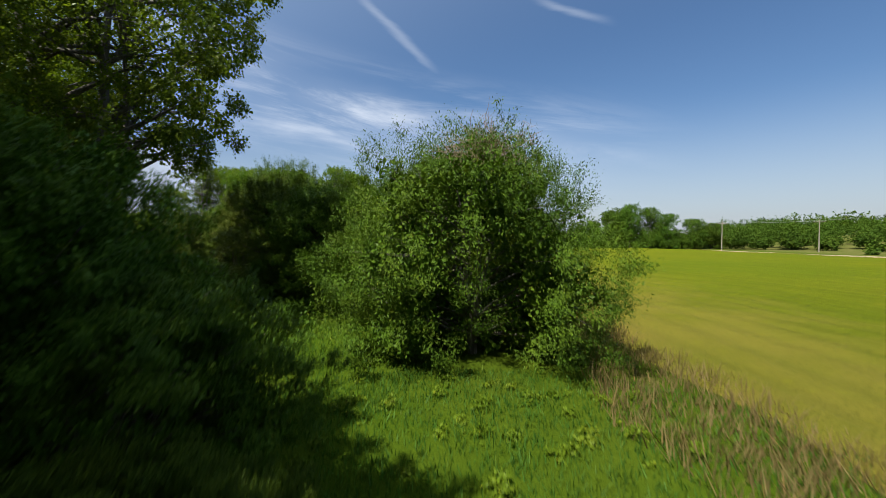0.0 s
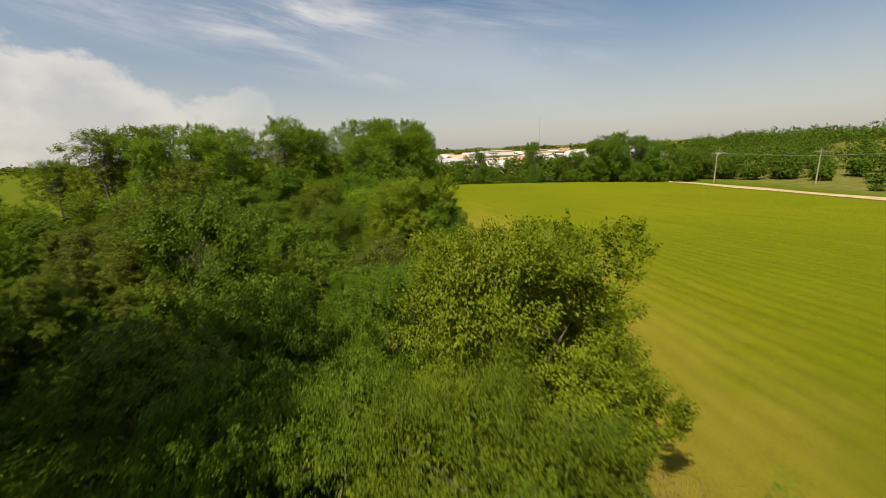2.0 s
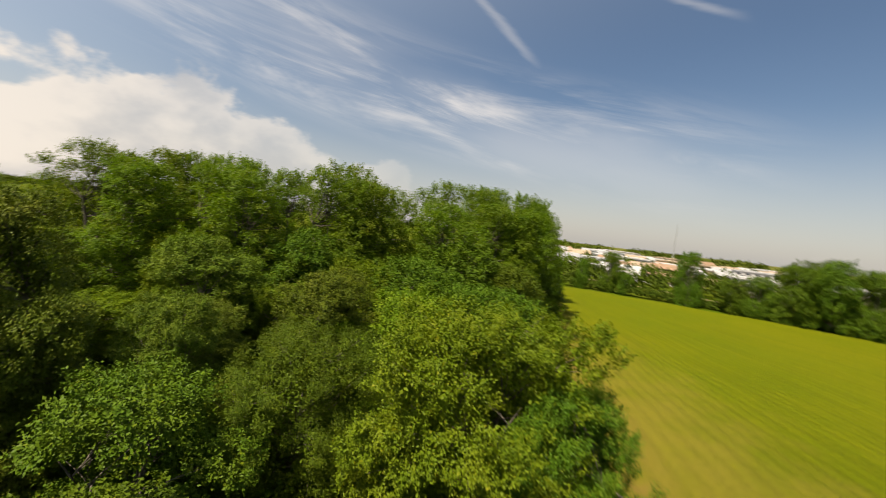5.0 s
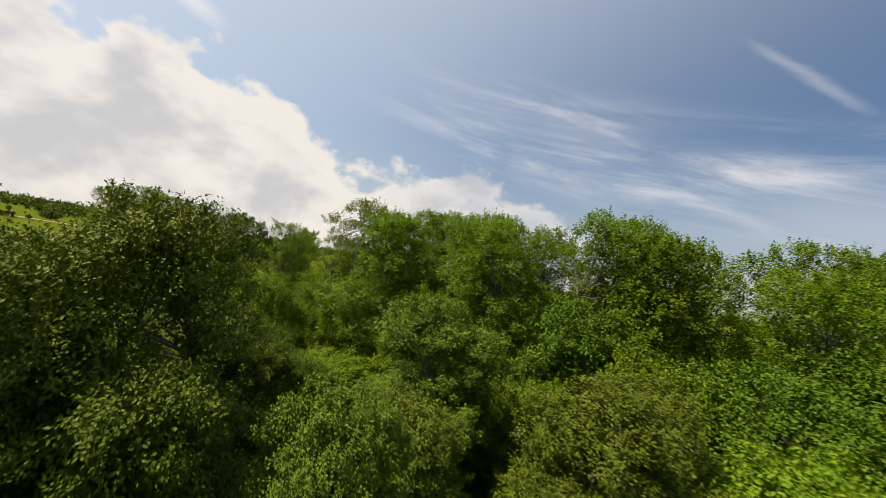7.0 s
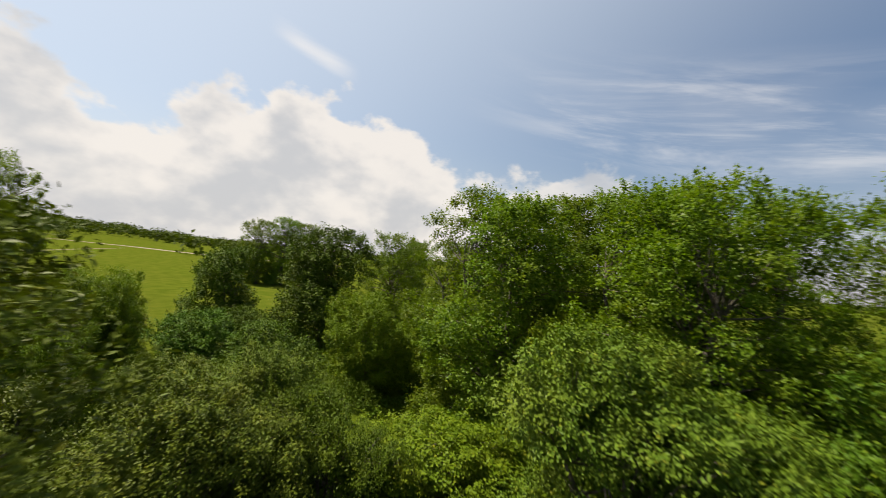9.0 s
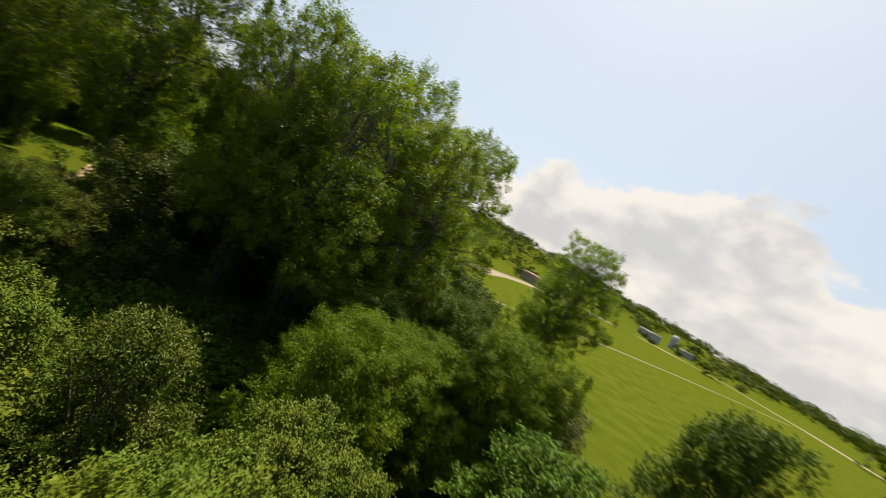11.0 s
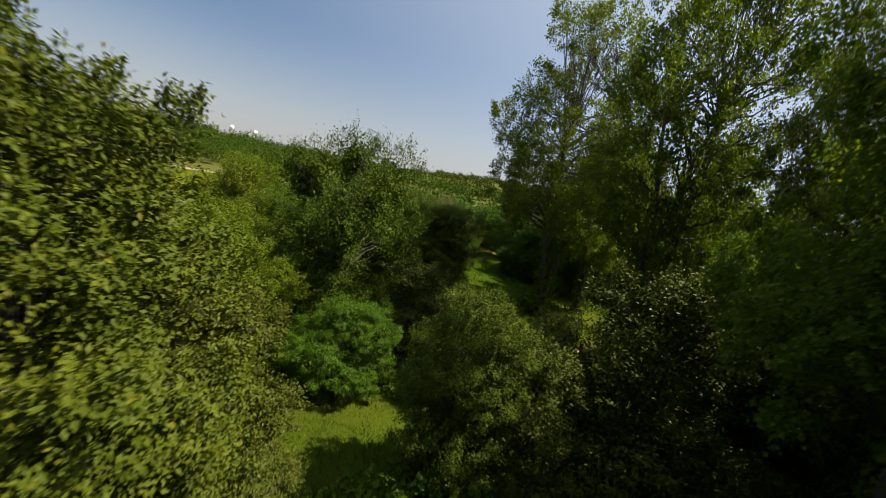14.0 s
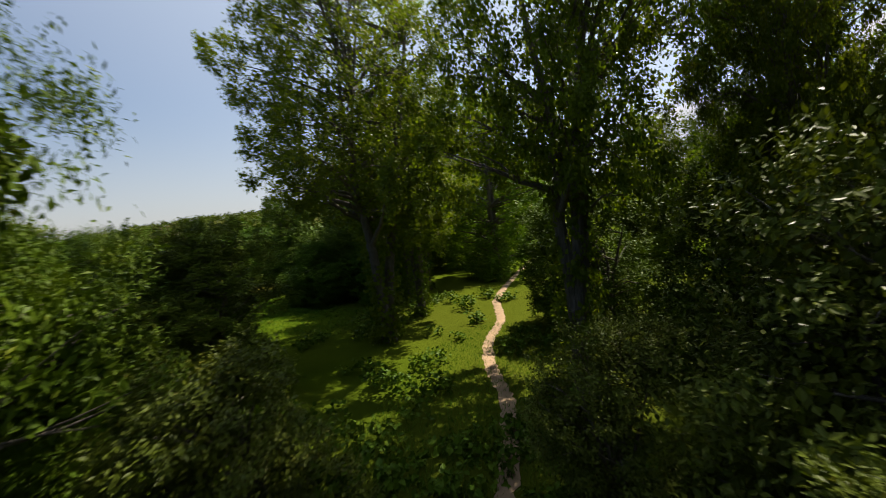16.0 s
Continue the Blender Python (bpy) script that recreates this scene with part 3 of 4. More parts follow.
        for _ in range(0 if "mid" in kind else 2):
            e = c + unit(rng.normal(0, 1, 3) + unit(c - mid)) * size * rng.uniform(0.6, 0.95)
            runs.append((np.linspace(q2[3], e, 3) + rng.normal(0, 0.03, (3, 3)), (0.022, 0.014, 0.006)))
    tv, tf = tubes(runs, 4 if "mid" in kind else 5)
    boughs = mesh_from("boughs", tv, tf, bark, True)
    return stem_meshes, limbs, boughs, crown


STOCK = {}


def tree(kind, variant, x, y, r, h, turn=0.0, label="", group="", name="", lean=0.0):
    """A tree of a kind at a place, with its crown's radius and height."""
    q = KINDS[kind]
    m = Matrix.LocRotScale((x, y, gz(x, y) - 0.03), Euler((radians(lean), 0, radians(turn))), (r / q["R"], r / q["R"], h / q["H"]))
    words, cat = WORDS[kind]
    key = (kind, variant)
    if key not in STOCK:
        root = new(name or cat.replace(" ", "_"))
        stem_meshes, limbs, boughs, crown = tree_meshes(kind, 101 * variant + len(kind) * 7 + sum(map(ord, kind)))
        for me in stem_meshes:
            part("trunk" if len(stem_meshes) < 4 else "stem", me, None, root)
        for me in limbs:
            part("limb", me, None, root)
        tagged(part("branching", boughs, None, root), kind="stuff")
        part("crown", crown, None, root)
        root.matrix_basis = m
        STOCK[key] = root
    else:
        s = STOCK[key].scale
        root = copy_thing(STOCK[key], m @ Matrix.Diagonal((1 / s[0], 1 / s[1], 1 / s[2], 1)))
        root.name = name or cat.replace(" ", "_")
    return tagged(root, label or words, cat, group)


# ---------------------------------------------------------------- ground, field, road, path
def axis_steps(lo, hi, fine_lo, fine_hi, step, grow=1.28):
    a = list(np.arange(fine_lo, fine_hi + step, step))
    s, v = step, a[-1]
    while v < hi:
        s *= grow
        v += s
        a.append(v)
    s, v, b = step, a[0], []
    while v > lo:
        s *= grow
        v -= s
        b.append(v)
    return np.array(b[::-1] + a)


def sheet(name, xs, ys, height, mat):
    X, Y = np.meshgrid(xs, ys)
    V = np.stack([X, Y, height(X, Y)], axis=2).reshape(-1, 3)
    n, w = len(ys), len(xs)
    i = (np.arange(n - 1)[:, None] * w + np.arange(w - 1)[None]).ravel()
    F = np.stack([i, i + 1, i + w + 1, i + w], axis=1)
    return new(name, mesh_from(name, V, F, mat, True))


ground = sheet("ground", axis_steps(-4000, 4000, -90, 130, 2.5), axis_steps(-4000, 4000, -60, 160, 2.5), land, GROUND)
tagged(ground, "rough green meadow with clover and shaded woodland floor", "ground", kind="structure")


def field_west(y):
    """The field's ragged western margin."""
    return 6.4 - 1.7 * smooth(16, 46, y) + 1.6 * smooth(80, 140, y) + 0.35 * np.sin(y * 0.21) + 0.2 * np.sin(y * 0.83 + 1.0)


def field_east(y):
    return 78.5 - 0.13 * (np.maximum(y, 40) - 60) + 0.05 * np.minimum(y - 40, 0)


def field_north(x):
    return 146.0 - 0.28 * (x - 8) - 0.0075 * np.maximum(x - 40, 0) ** 2


def crop_field():
    """A young crop in low rows that fan out over the field."""
    f, t = np.linspace(0, 1, 300), np.linspace(0, 1, 240)
    F, T = np.meshgrid(f, t)
    y0 = -8.0 + 24 * smooth(0.3, 1.0, F)
    X0 = 6 + 70 * F
    Y = y0 + (field_north(X0) - y0) * T
    X = field_west(Y) + (field_east(Y) - field_west(Y)) * F
    rng = np.random.default_rng(5)
    row = X / (1 + 0.012 * (90 - Y)) / 0.95
    H = 0.06 + 0.05 * (1 + np.sin(2 * np.pi * row)) + rng.uniform(0, 0.05, X.shape)
    H[:, 0] = H[0, :] = H[:, -1] = H[-1, :] = 0.012
    V = np.stack([X, Y, land(X, Y) + H], 2).reshape(-1, 3)
    i = (np.arange(239)[:, None] * 300 + np.arange(299)[None]).ravel()
    ob = new("crop_field", mesh_from("crop_field", V, np.stack([i, i + 1, i + 301, i + 300], 1), FIELD, True))
    return tagged(ob, "large yellow-green field of young crop in rows", "field", kind="structure")


crop_field()


def ribbon(name, pts, width, mat, lift, ragged=0.0, seed=1):
    """A track laid along a line of points, slightly crowned."""
    pts = np.asarray(pts, float)
    seg = np.concatenate([[0], np.cumsum(np.linalg.norm(np.diff(pts, axis=0), axis=1))])
    u = np.arange(0, seg[-1], min(1.5, width * 0.5))
    x, y = np.interp(u, seg, pts[:, 0]), np.interp(u, seg, pts[:, 1])
    kern = np.ones(9) / 9
    xs, ys = x.copy(), y.copy()
    xs[4:-4], ys[4:-4] = np.convolve(x, kern, "valid"), np.convolve(y, kern, "valid")
    way = unit(np.stack([np.gradient(xs), np.gradient(ys)], 1))
    side = np.stack([way[:, 1], -way[:, 0]], 1)
    rng = np.random.default_rng(seed)
    cols = []
    for f, z in ((-0.5, 0.0), (-0.3, 0.6), (0.0, 1.0), (0.3, 0.6), (0.5, 0.0)):
        off = f * width + (rng.normal(0, ragged, len(u)) if abs(f) == 0.5 else 0)
        px, py = xs + side[:, 0] * off, ys + side[:, 1] * off
        cols.append(np.stack([px, py, land(px, py) + 0.012 + lift * z], 1))
    V = np.stack(cols, 1).reshape(-1, 3)
    i = (np.arange(len(u) - 1)[:, None] * 5 + np.arange(4)[None]).ravel()
    return new(name, mesh_from(name, V, np.stack([i, i + 1, i + 6, i + 5], 1), mat, True))


road = ribbon("road", [(104, -160), (96, -60), (90, 0), (85, 40), (82, 62), (78, 90), (74.5, 110), (71, 126), (60, 150), (40, 172), (-20, 190)], 3.6, GRAVEL, 0.10, 0.10, 3)
tagged(road, "pale gravel road curving beside the crop field", "road", kind="structure")
path = ribbon("sandy_path", [(-20.3, 28.6), (-20.5, 27), (-20.5, 23.5), (-19.7, 20), (-19.6, 17), (-20.3, 13.5), (-19.9, 9), (-20.6, 4), (-22, -4), (-25, -16)], 0.50, SAND, 0.03, 0.035, 4)
tagged(path, "narrow worn sandy footpath through grass", "path", kind="structure")
west_road = ribbon("lane_1", [(-112, -56), (-143, -80), (-183, -99), (-235, -104), (-286, -101), (-312, -80), (-326, -54), (-318, -14), (-292, 24), (-286, 64), (-300, 120)], 9.0, BARE, 0.10, 0.10, 6)
tagged(west_road, "tan bare-earth lane beyond the western meadow", "road", kind="structure")
track = ribbon("track", [(-70, -6), (-88, -9.5), (-113, -10), (-141, -13), (-184, -14), (-228, -13), (-286, -10)], 1.0, BARE, 0.05, 0.1, 7)
tagged(track, "thin pale track through the western meadow", "track", kind="structure")

# ---------------------------------------------------------------- trees beside the field
SLENDER = {"broad": "maple", "bright": "maple", "shrub": "brake", "broad_mid": "upright", "bright_mid": "upright"}


def plant(kind, variant, x, y, r, h, turn=0):
    """One tree or bush: kind, variant, place, crown radius, height, turn."""
    if h > 2.45 * r:                                 # slender crowns
        kind = SLENDER.get(kind, kind)
    return tree(kind, variant, x, y, r, h, turn, group="trees along the field edge" if x > -18 else "trees along the footpath")


plant("willow", 0, 1.0, 13.4, 4.7, 7.0, 20)
plant("bright", 0, 1.9, 24.8, 4.3, 8.8, 0)
plant("willow", 1, -3.2, 20.5, 3.5, 6.2, 70)
plant("willow", 0, -0.5, 18.6, 3.3, 7.2, 250)
plant("bright", 1, 5.2, 31.8, 3.4, 7.5, 0)
plant("yellow", 0, 0.8, 34.0, 2.9, 6.7, 0)
plant("willow", 1, -2.8, 31.2, 3.2, 6.0, 130)
plant("broad", 1, -6.8, 21.8, 3.1, 6.3, 30)
plant("broad", 0, -9.8, 23.2, 2.6, 6.8, 110)
plant("shrub", 0, -3.9, 38.6, 3.0, 5.2, 40)
plant("yellow", 0, 2.9, 38.4, 2.1, 4.4, 200)
plant("shrub", 1, 0.6, 41.4, 2.2, 3.2, 10)
plant("bright_mid", 1, 3.4, 44.6, 1.8, 3.6, 10)
plant("broad", 1, 0.2, 46.2, 2.1, 4.2, 60)
plant("bright", 0, -1.8, 51.6, 4.5, 8.8, 0)
plant("broad", 1, 1.9, 50.6, 2.7, 6.6, 200)
plant("fine", 0, -12.3, 33.4, 3.9, 9.8, 260)
plant("broad", 1, -6.6, 27.3, 3.3, 7.0, 300)
plant("broad_mid", 0, -8.5, 42.5, 3.2, 4.8, 60)
plant("broad_mid", 1, -12.2, 46.8, 3.4, 5.8, 170)
plant("willow", 1, -9.6, 52.8, 4.0, 6.6, 10)
plant("bright", 1, -15.6, 51.6, 2.1, 7.2, 0)
plant("broad", 1, -17.0, 54.8, 2.3, 6.4, 120)
plant("maple", 0, -20.4, 48.0, 3.4, 10.9, 30)
plant("maple", 1, -22.4, 44.7, 2.8, 8.6, 75)
plant("bright", 0, -26.6, 51.4, 2.6, 6.9, 220)
plant("broad", 0, -22.4, 60.9, 3.6, 8.9, 150)
plant("yellow", 0, -17.6, 63.4, 2.2, 5.9, 90)
plant("bright_mid", 1, -13.2, 67.8, 3.4, 8.0, 0)
plant("broad", 1, -12.2, 60.2, 3.2, 8.0, 260)
plant("bright_mid", 0, -7.2, 61.0, 3.6, 7.2, 100)
plant("broad_mid", 1, -3.0, 64.0, 3.8, 7.8, 40)
plant("broad_mid", 0, -1.6, 74.0, 3.7, 8.6, 190)
plant("broad_mid", 1, -6.5, 73.0, 4.0, 10.0, 20)
# cottonwoods by the footpath
plant("cotton", 0, -14.4, 16.4, 6.2, 22.2, 180)
plant("cotton", 1, -23.2, 22.2, 5.7, 22.6, 60)
plant("cotton", 0, -34.8, 34.9, 5.4, 17.2, 140)
plant("cotton", 1, -31.4, 33.0, 4.2, 18.2, 100)
plant("cotton", 1, -29.4, 23.8, 2.7, 17.6, 215)
# added as a shade caster for the ground to its north-east
plant("cotton", 0, -33.0, 28.2, 4.1, 17.2, 330)
plant("broad_mid", 0, -30.5, 20.5, 4.2, 8.0, 15)
plant("broad_mid", 1, -25.6, 16.0, 3.6, 6.6, 15)
plant("cotton_mid", 1, -20.0, -3.0, 5.6, 17.0, 200)
plant("cotton", 1, -47.0, 24.0, 6.5, 19.4, 310)
plant("cotton", 0, -39.5, 24.0, 6.2, 20.8, 250)
plant("cotton", 1, -31.8, 19.6, 4.4, 17.4, 15)
plant("cotton", 0, -38.4, 27.0, 5.2, 17.6, 80)
# scrub along the path
plant("shrub", 1, -22.6, 41.4, 1.5, 2.4, 30)
plant("bright", 0, -13.4, 39.6, 3.0, 6.0, 310)
plant("shrub", 0, -29.2, 47.2, 1.9, 6.2, 100)
plant("broad", 1, -17.4, 36.0, 1.9, 3.3, 0)
plant("broad", 1, -23.3, 35.9, 1.65, 5.6, 250)
plant("shrub", 0, -18.3, 40.9, 2.6, 4.3, 250)
plant("shrub", 0, -24.6, 34.4, 2.0, 4.4, 250)
plant("shrub", 0, -26.4, 30.4, 3.3, 6.9, 190)
plant("bright", 0, -36.4, 44.2, 3.2, 6.8, 30)
plant("bright", 1, -40.6, 42.8, 3.0, 6.2, 150)
plant("bright", 1, -45.0, 43.8, 3.6, 8.0, 250)
plant("broad", 1, -38.8, 39.2, 3.4, 6.4, 10)
plant("broad", 0, -44.2, 38.6, 3.8, 7.8, 300)
plant("shrub", 0, -15.6, 30.6, 2.5, 4.2, 300)
plant("broad", 1, -33.0, 50.2, 2.3, 6.0, 210)
plant("cotton_mid", 0, -130.0, 66.0, 6.0, 16.4, 20)
plant("cotton_mid", 1, -131.0, 60.0, 6.4, 17.4, 70)
plant("cotton_mid", 0, -129.0, 54.0, 6.0, 16.0, 190)
plant("broad", 0, -30.6, 53.2, 2.5, 6.8, 10)
plant("fine", 1, -28.2, 55.2, 2.8, 6.2, 60)
plant("cotton", 1, -59.5, 31.7, 4.8, 15.6, 0)
plant("cotton", 1, -41.6, 32.8, 5.2, 16.4, 200)
plant("broad_mid", 1, -40.2, 36.0, 3.0, 5.2, 120)
plant("broad_mid", 1, -35.5, 25.5, 4.2, 8.0, 50)
plant("broad_mid", 1, -46.5, 31.0, 4.2, 8.5, 150)
plant("bright", 1, -26.2, 47.0, 2.3, 6.0, 120)
plant("broad_mid", 1, -53.0, 50.7, 2.9, 9.6, 30)
plant("broad_mid", 1, -53.5, 59.0, 4.2, 12.0, 90)
plant("cotton_mid", 0, -56.0, 66.0, 4.2, 12.6, 0)
plant("cotton_mid", 1, -47.0, 68.5, 4.4, 12.0, 40)
plant("cotton_mid", 0, -63.0, 71.0, 4.6, 12.4, 90)
plant("cotton_mid", 1, -71.0, 74.0, 4.6, 11.6, 140)
plant("shrub", 0, -3.6, 43.8, 2.6, 5.0, 70)
plant("broad_mid", 0, -50.0, 30.0, 4.0, 7.5, 10)
plant("shrub", 1, -49.0, 44.0, 3.2, 5.2, 80)
plant("bright_mid", 1, -42.0, 50.0, 2.4, 6.0, 80)
plant("broad_mid", 0, -37.6, 53.6, 2.4, 6.2, 80)
plant("broad_mid", 1, -44.0, 52.5, 2.2, 6.0, 180)
# around the starting point; some of the taller trees are added only for their shade
plant("broad", 1, -5.4, 5.0, 2.4, 5.2, 45)
plant("cotton", 1, -15.2, 11.4, 4.2, 15.5, 75)
# out of view, added to shade the grass left of the start
plant("broad_mid", 0, -6.6, -1.8, 4.4, 12.5, 0)
plant("broad_mid", 1, 2.6, -4.6, 3.2, 9.6, 0)
# this tree and the next two: added shade casters for the same grass
plant("broad", 1, -8.8, 2.0, 3.8, 12.0, 0)
plant("broad_mid", 0, -11.0, 4.4, 3.0, 9.5, 40)
plant("cotton", 1, -14.0, 2.4, 3.8, 16.0, 140)
plant("cotton", 1, -13.4, 6.6, 3.8, 14.6, 20)
plant("shrub", 1, -22.5, 29.4, 1.4, 4.0, 60)
plant("broad", 0, -3.8, 4.6, 2.0, 3.4, 90)
plant("broad", 1, -2.6, 3.2, 1.3, 2.2, 10)
plant("broad_mid", 1, -18.3, 67.6, 2.8, 9.8, 75)


def wood(spots, kinds, group, seed):
    rng = np.random.default_rng(seed)
    for x, y, r, h in spots:
        kind = kinds[rng.integers(len(kinds))]
        tree(kind, int(rng.integers(2)), x, y, r * rng.uniform(0.9, 1.1), h * rng.uniform(0.93, 1.06), float(rng.uniform(0, 360)), group=group)


# tall wood to the north
rng = np.random.default_rng(21)
spots = []
for row, (off, hh) in enumerate(((0, 14.5), (8.5, 15.9))):
    for s in np.linspace(0, 1, 9):
        x = -40 + 40 * s + rng.uniform(-1.5, 1.5) - off * 0.15
        y = 66 + off + 8 * s + 26 * max(0, s - 0.55) ** 1.1 + rng.uniform(-1.6, 1.6)
        spots.append((x, y, 5.0, hh))
for y in (92, 99, 106, 113, 121, 130):
    spots.append((0.6 + rng.uniform(-1, 1) + (y - 92) * 0.03, y, 4.2, 15.5))
    spots.append((-6.0 + rng.uniform(-1, 1), y + 3, 4.8, 16.6))
wood(spots, ["cotton_mid"], "cottonwoods of the northern wood", 4)
# lower trees in front of it
spots = [(x, y, 3.6, h) for x, y, h in ((-30, 59.5, 4.2), (-28, 66, 8.5), (-9, 68, 8.5), (-3, 82, 9.0), (0.4, 88, 8), (-46, 61, 7),
                                        (2.2, 98, 7.5), (3.2, 108, 7.0))]
wood(spots, ["broad_mid", "bright_mid"], "understorey of the northern wood", 5)
# trees south of the start, seen on the way back
spots = []
for x, y, h in ((-4, -12, 11), (-12, -10, 13), (-18, -14, 14), (-10, -22, 12), (-40, 8, 12), (-36, -6, 14), (-2, -26, 10), (-24, -20, 14), (10, -8, 7), (-46, -8, 14)):
    spots.append((x, y, 4.6, h))
wood(spots, ["broad_mid", "bright_mid"], "trees south of the clearing", 6)
spots = [(x, y, r, h) for x, y, r, h in ((21.4, 146, 2.6, 9.5), (15, 147, 1.8, 7), (25, 144, 1.8, 5.5), (38, 139.5, 3.2, 12.6), (46, 137, 3.0, 7), (50, 135, 3.4, 8), (55, 132, 4.5, 12.5),
                                         (60, 129, 4.6, 13.8), (65, 127, 4.5, 12.5), (70, 124, 4.5, 11), (76, 122, 4.4, 9.5), (83, 124, 4.5, 8), (60, 137, 4.5, 13))]
wood(spots, ["broad_mid"], "trees along the northern hedge", 7)


# ---------------------------------------------------------------- far woods, hedges and scrub
def foliage_mass(name, blobs, per, size, label, category, seed, leaf="far"):
    """Many clumps of leaves in one mesh: blobs of (x, y, z, radius, height)."""
    rng = np.random.default_rng(seed)
    B = np.asarray(blobs, float)
    w = B[:, 3] ** 2
    n = int(per * len(B))
    i = rng.choice(len(B), n, p=w / w.sum())
    d = unit(rng.normal(0, 1, (n, 3)) + np.array([0, 0, 0.35]))
    d[:, 2] = np.abs(d[:, 2]) * rng.choice([1, 1, 1, -0.6], n)
    lump = 0.80 + 0.28 * np.sin(d[:, 0] * 7 + B[i, 0] * 3) * np.sin(d[:, 1] * 6 + B[i, 1]) + 0.12 * np.sin(d[:, 2] * 11 + B[i, 0])
    pos = B[i, :3] + d * lump[:, None] * np.stack([B[i, 3], B[i, 3], B[i, 4] * 0.5], 1) * rng.uniform(0.85, 1.05, (n, 1))
    pos[:, 2] += B[i, 4] * 0.5
    v = leaves(rng, pos, unit(rng.normal(0, 1, (n, 3))), 4, size, size * 0.75, size * 1.0, 0.25, unit(d + np.array([0, 0, 0.15])), 0.22)
    ob = new(name, mesh_from(name, v, np.arange(len(v)).reshape(-1, 4), LEAF[leaf]))
    return tagged(ob, label, category, kind="stuff")


rng = np.random.default_rng(31)
blobs = []
for s in np.linspace(0, 1, 60):                      # clipped hedge on the field's northern side
    x = 4 + 70 * s
    blobs.append((x + rng.uniform(-0.4, 0.4), field_north(x) + 3.5 + rng.uniform(-0.5, 0.5), 0, 1.9, 2.4 + rng.uniform(-0.4, 0.5)))
foliage_mass("hedge", blobs, 90, 0.42, "dense dark green hedge bordering the crop field", "hedge", 8)

near_rise, far_rise = [], []
while len(near_rise) < 690:                          # tall wood behind the eastern meadow, three lobes a tree
    y = rng.uniform(-70, 190)
    edge = 88 + 42 * smooth(116, 94, y) * (0.45 + 0.55 * smooth(4, 34, y))
    x = edge + 3 * math.sin(y * 0.35) + 62 * rng.random() ** 1.6
    if y > 135 and x < 0.66 * y:
        continue
    tall = rng.uniform(6.0, 9.5) + 3.0 * rng.random() ** 3
    for lobe in range(3):
        a, off = rng.uniform(0, 6.28), rng.uniform(0.3, 1.0) * 0.20 * tall
        near_rise.append((x + off * math.cos(a), y + off * math.sin(a), gz(x, y) - 0.4, rng.uniform(0.24, 0.36) * tall, tall * rng.uniform(0.62, 1.0)))
while len(far_rise) < 760:
    x, y = 168 + 230 * rng.random() ** 1.3, rng.uniform(-260, 340)
    if y > 135 and x < 0.66 * y:
        continue
    tall = rng.uniform(7.0, 12.0)
    far_rise.append((x, y, gz(x, y) - 0.4, rng.uniform(0.42, 0.66) * tall, tall))
foliage_mass("woodland", near_rise, 120, 0.36, "tall green broadleaf woodland on the low eastern rise", "woodland", 9)
foliage_mass("rise_woods", far_rise, 64, 0.85, "continuous woods covering the eastern rise", "woods", 22)
blobs = []
for x, y, r, h in ((98, 112, 3, 4), (104, 118, 3.5, 5), (92, 116, 2.4, 3), (100, 104, 2.5, 3.2), (96, 80, 3.4, 4.2), (92, 68, 3.0, 3.4), (99, 66, 2.6, 3.0), (122, 84, 5, 6),
                   (110, 74, 2.2, 2.6), (118, 60, 4, 5), (96, 52, 3, 3.5), (104, 40, 4, 5), (98, 28, 3, 3.6), (110, 96, 2.6, 3.4), (89, 122, 3, 4), (112, 106, 3, 4.5), (102, 94, 1.8, 2.0), (126, 104, 3.5, 5), (132, 76, 4, 6), (108, 112, 3, 4), (116, 92, 1.6, 1.8), (90, 84, 1.2, 1.4), (94, 60, 2, 2.2)):
    blobs.append((x, y, gz(x, y) - 0.2, r, h))
foliage_mass("scrub", blobs, 420, 0.55, "rounded green bushes on the meadow slope", "bushes", 10)

blobs = []
for _ in range(420):                                 # tree lines of the distance
    a = rng.uniform(0, 2 * np.pi)
    r = rng.uniform(650, 1500)
    x, y = r * np.cos(a), r * np.sin(a) + 40
    if 0.15 < math.atan2(x, y) < 0.62 and r < 950 and y > 0:
        continue
    blobs.append((x, y, gz(x, y) - 2, rng.uniform(14, 34), rng.uniform(9, 15)))
for s in np.linspace(0.02, 0.70, 62):
    r = rng.uniform(600, 690)
    blobs.append((r * math.sin(s), r * math.cos(s), -1.0, rng.uniform(7, 12), rng.uniform(8, 11.5)))
foliage_mass("distant_woods", blobs, 52, 3.6, "hazy dark green woods along the horizon", "woods", 11)
blobs = []
while len(blobs) < 820:                              # wood on the hills to the south and west
    a, r = rng.uniform(80, 250), 270 + 480 * rng.random() ** 0.8
    x, y = -r * math.sin(radians(a)), r * math.cos(radians(a))
    if a < 150 and r < 430 and rng.random() < 0.8:
        continue
    blobs.append((x, y, gz(x, y) - 1.0, rng.uniform(9, 17), rng.uniform(7, 11)))
foliage_mass("hill_woods", blobs, 24, 2.8, "dense green woods covering the hills", "woods", 19)
blobs = []
for s in np.linspace(0, 1, 14):                      # trees on the field's southern side
    for off in (0, 9):
        x, y = 37 + off - 33 * s + rng.uniform(-2, 2), 10 - off - 46 * s + rng.uniform(-2, 2)
        blobs.append((x, y, gz(x, y) - 0.3, rng.uniform(3.6, 5.0), rng.uniform(7.0, 9.6)))
foliage_mass("southern_trees", blobs, 240, 0.62, "rounded green trees lining the field's southern side", "trees", 18, "broad")
blobs = []
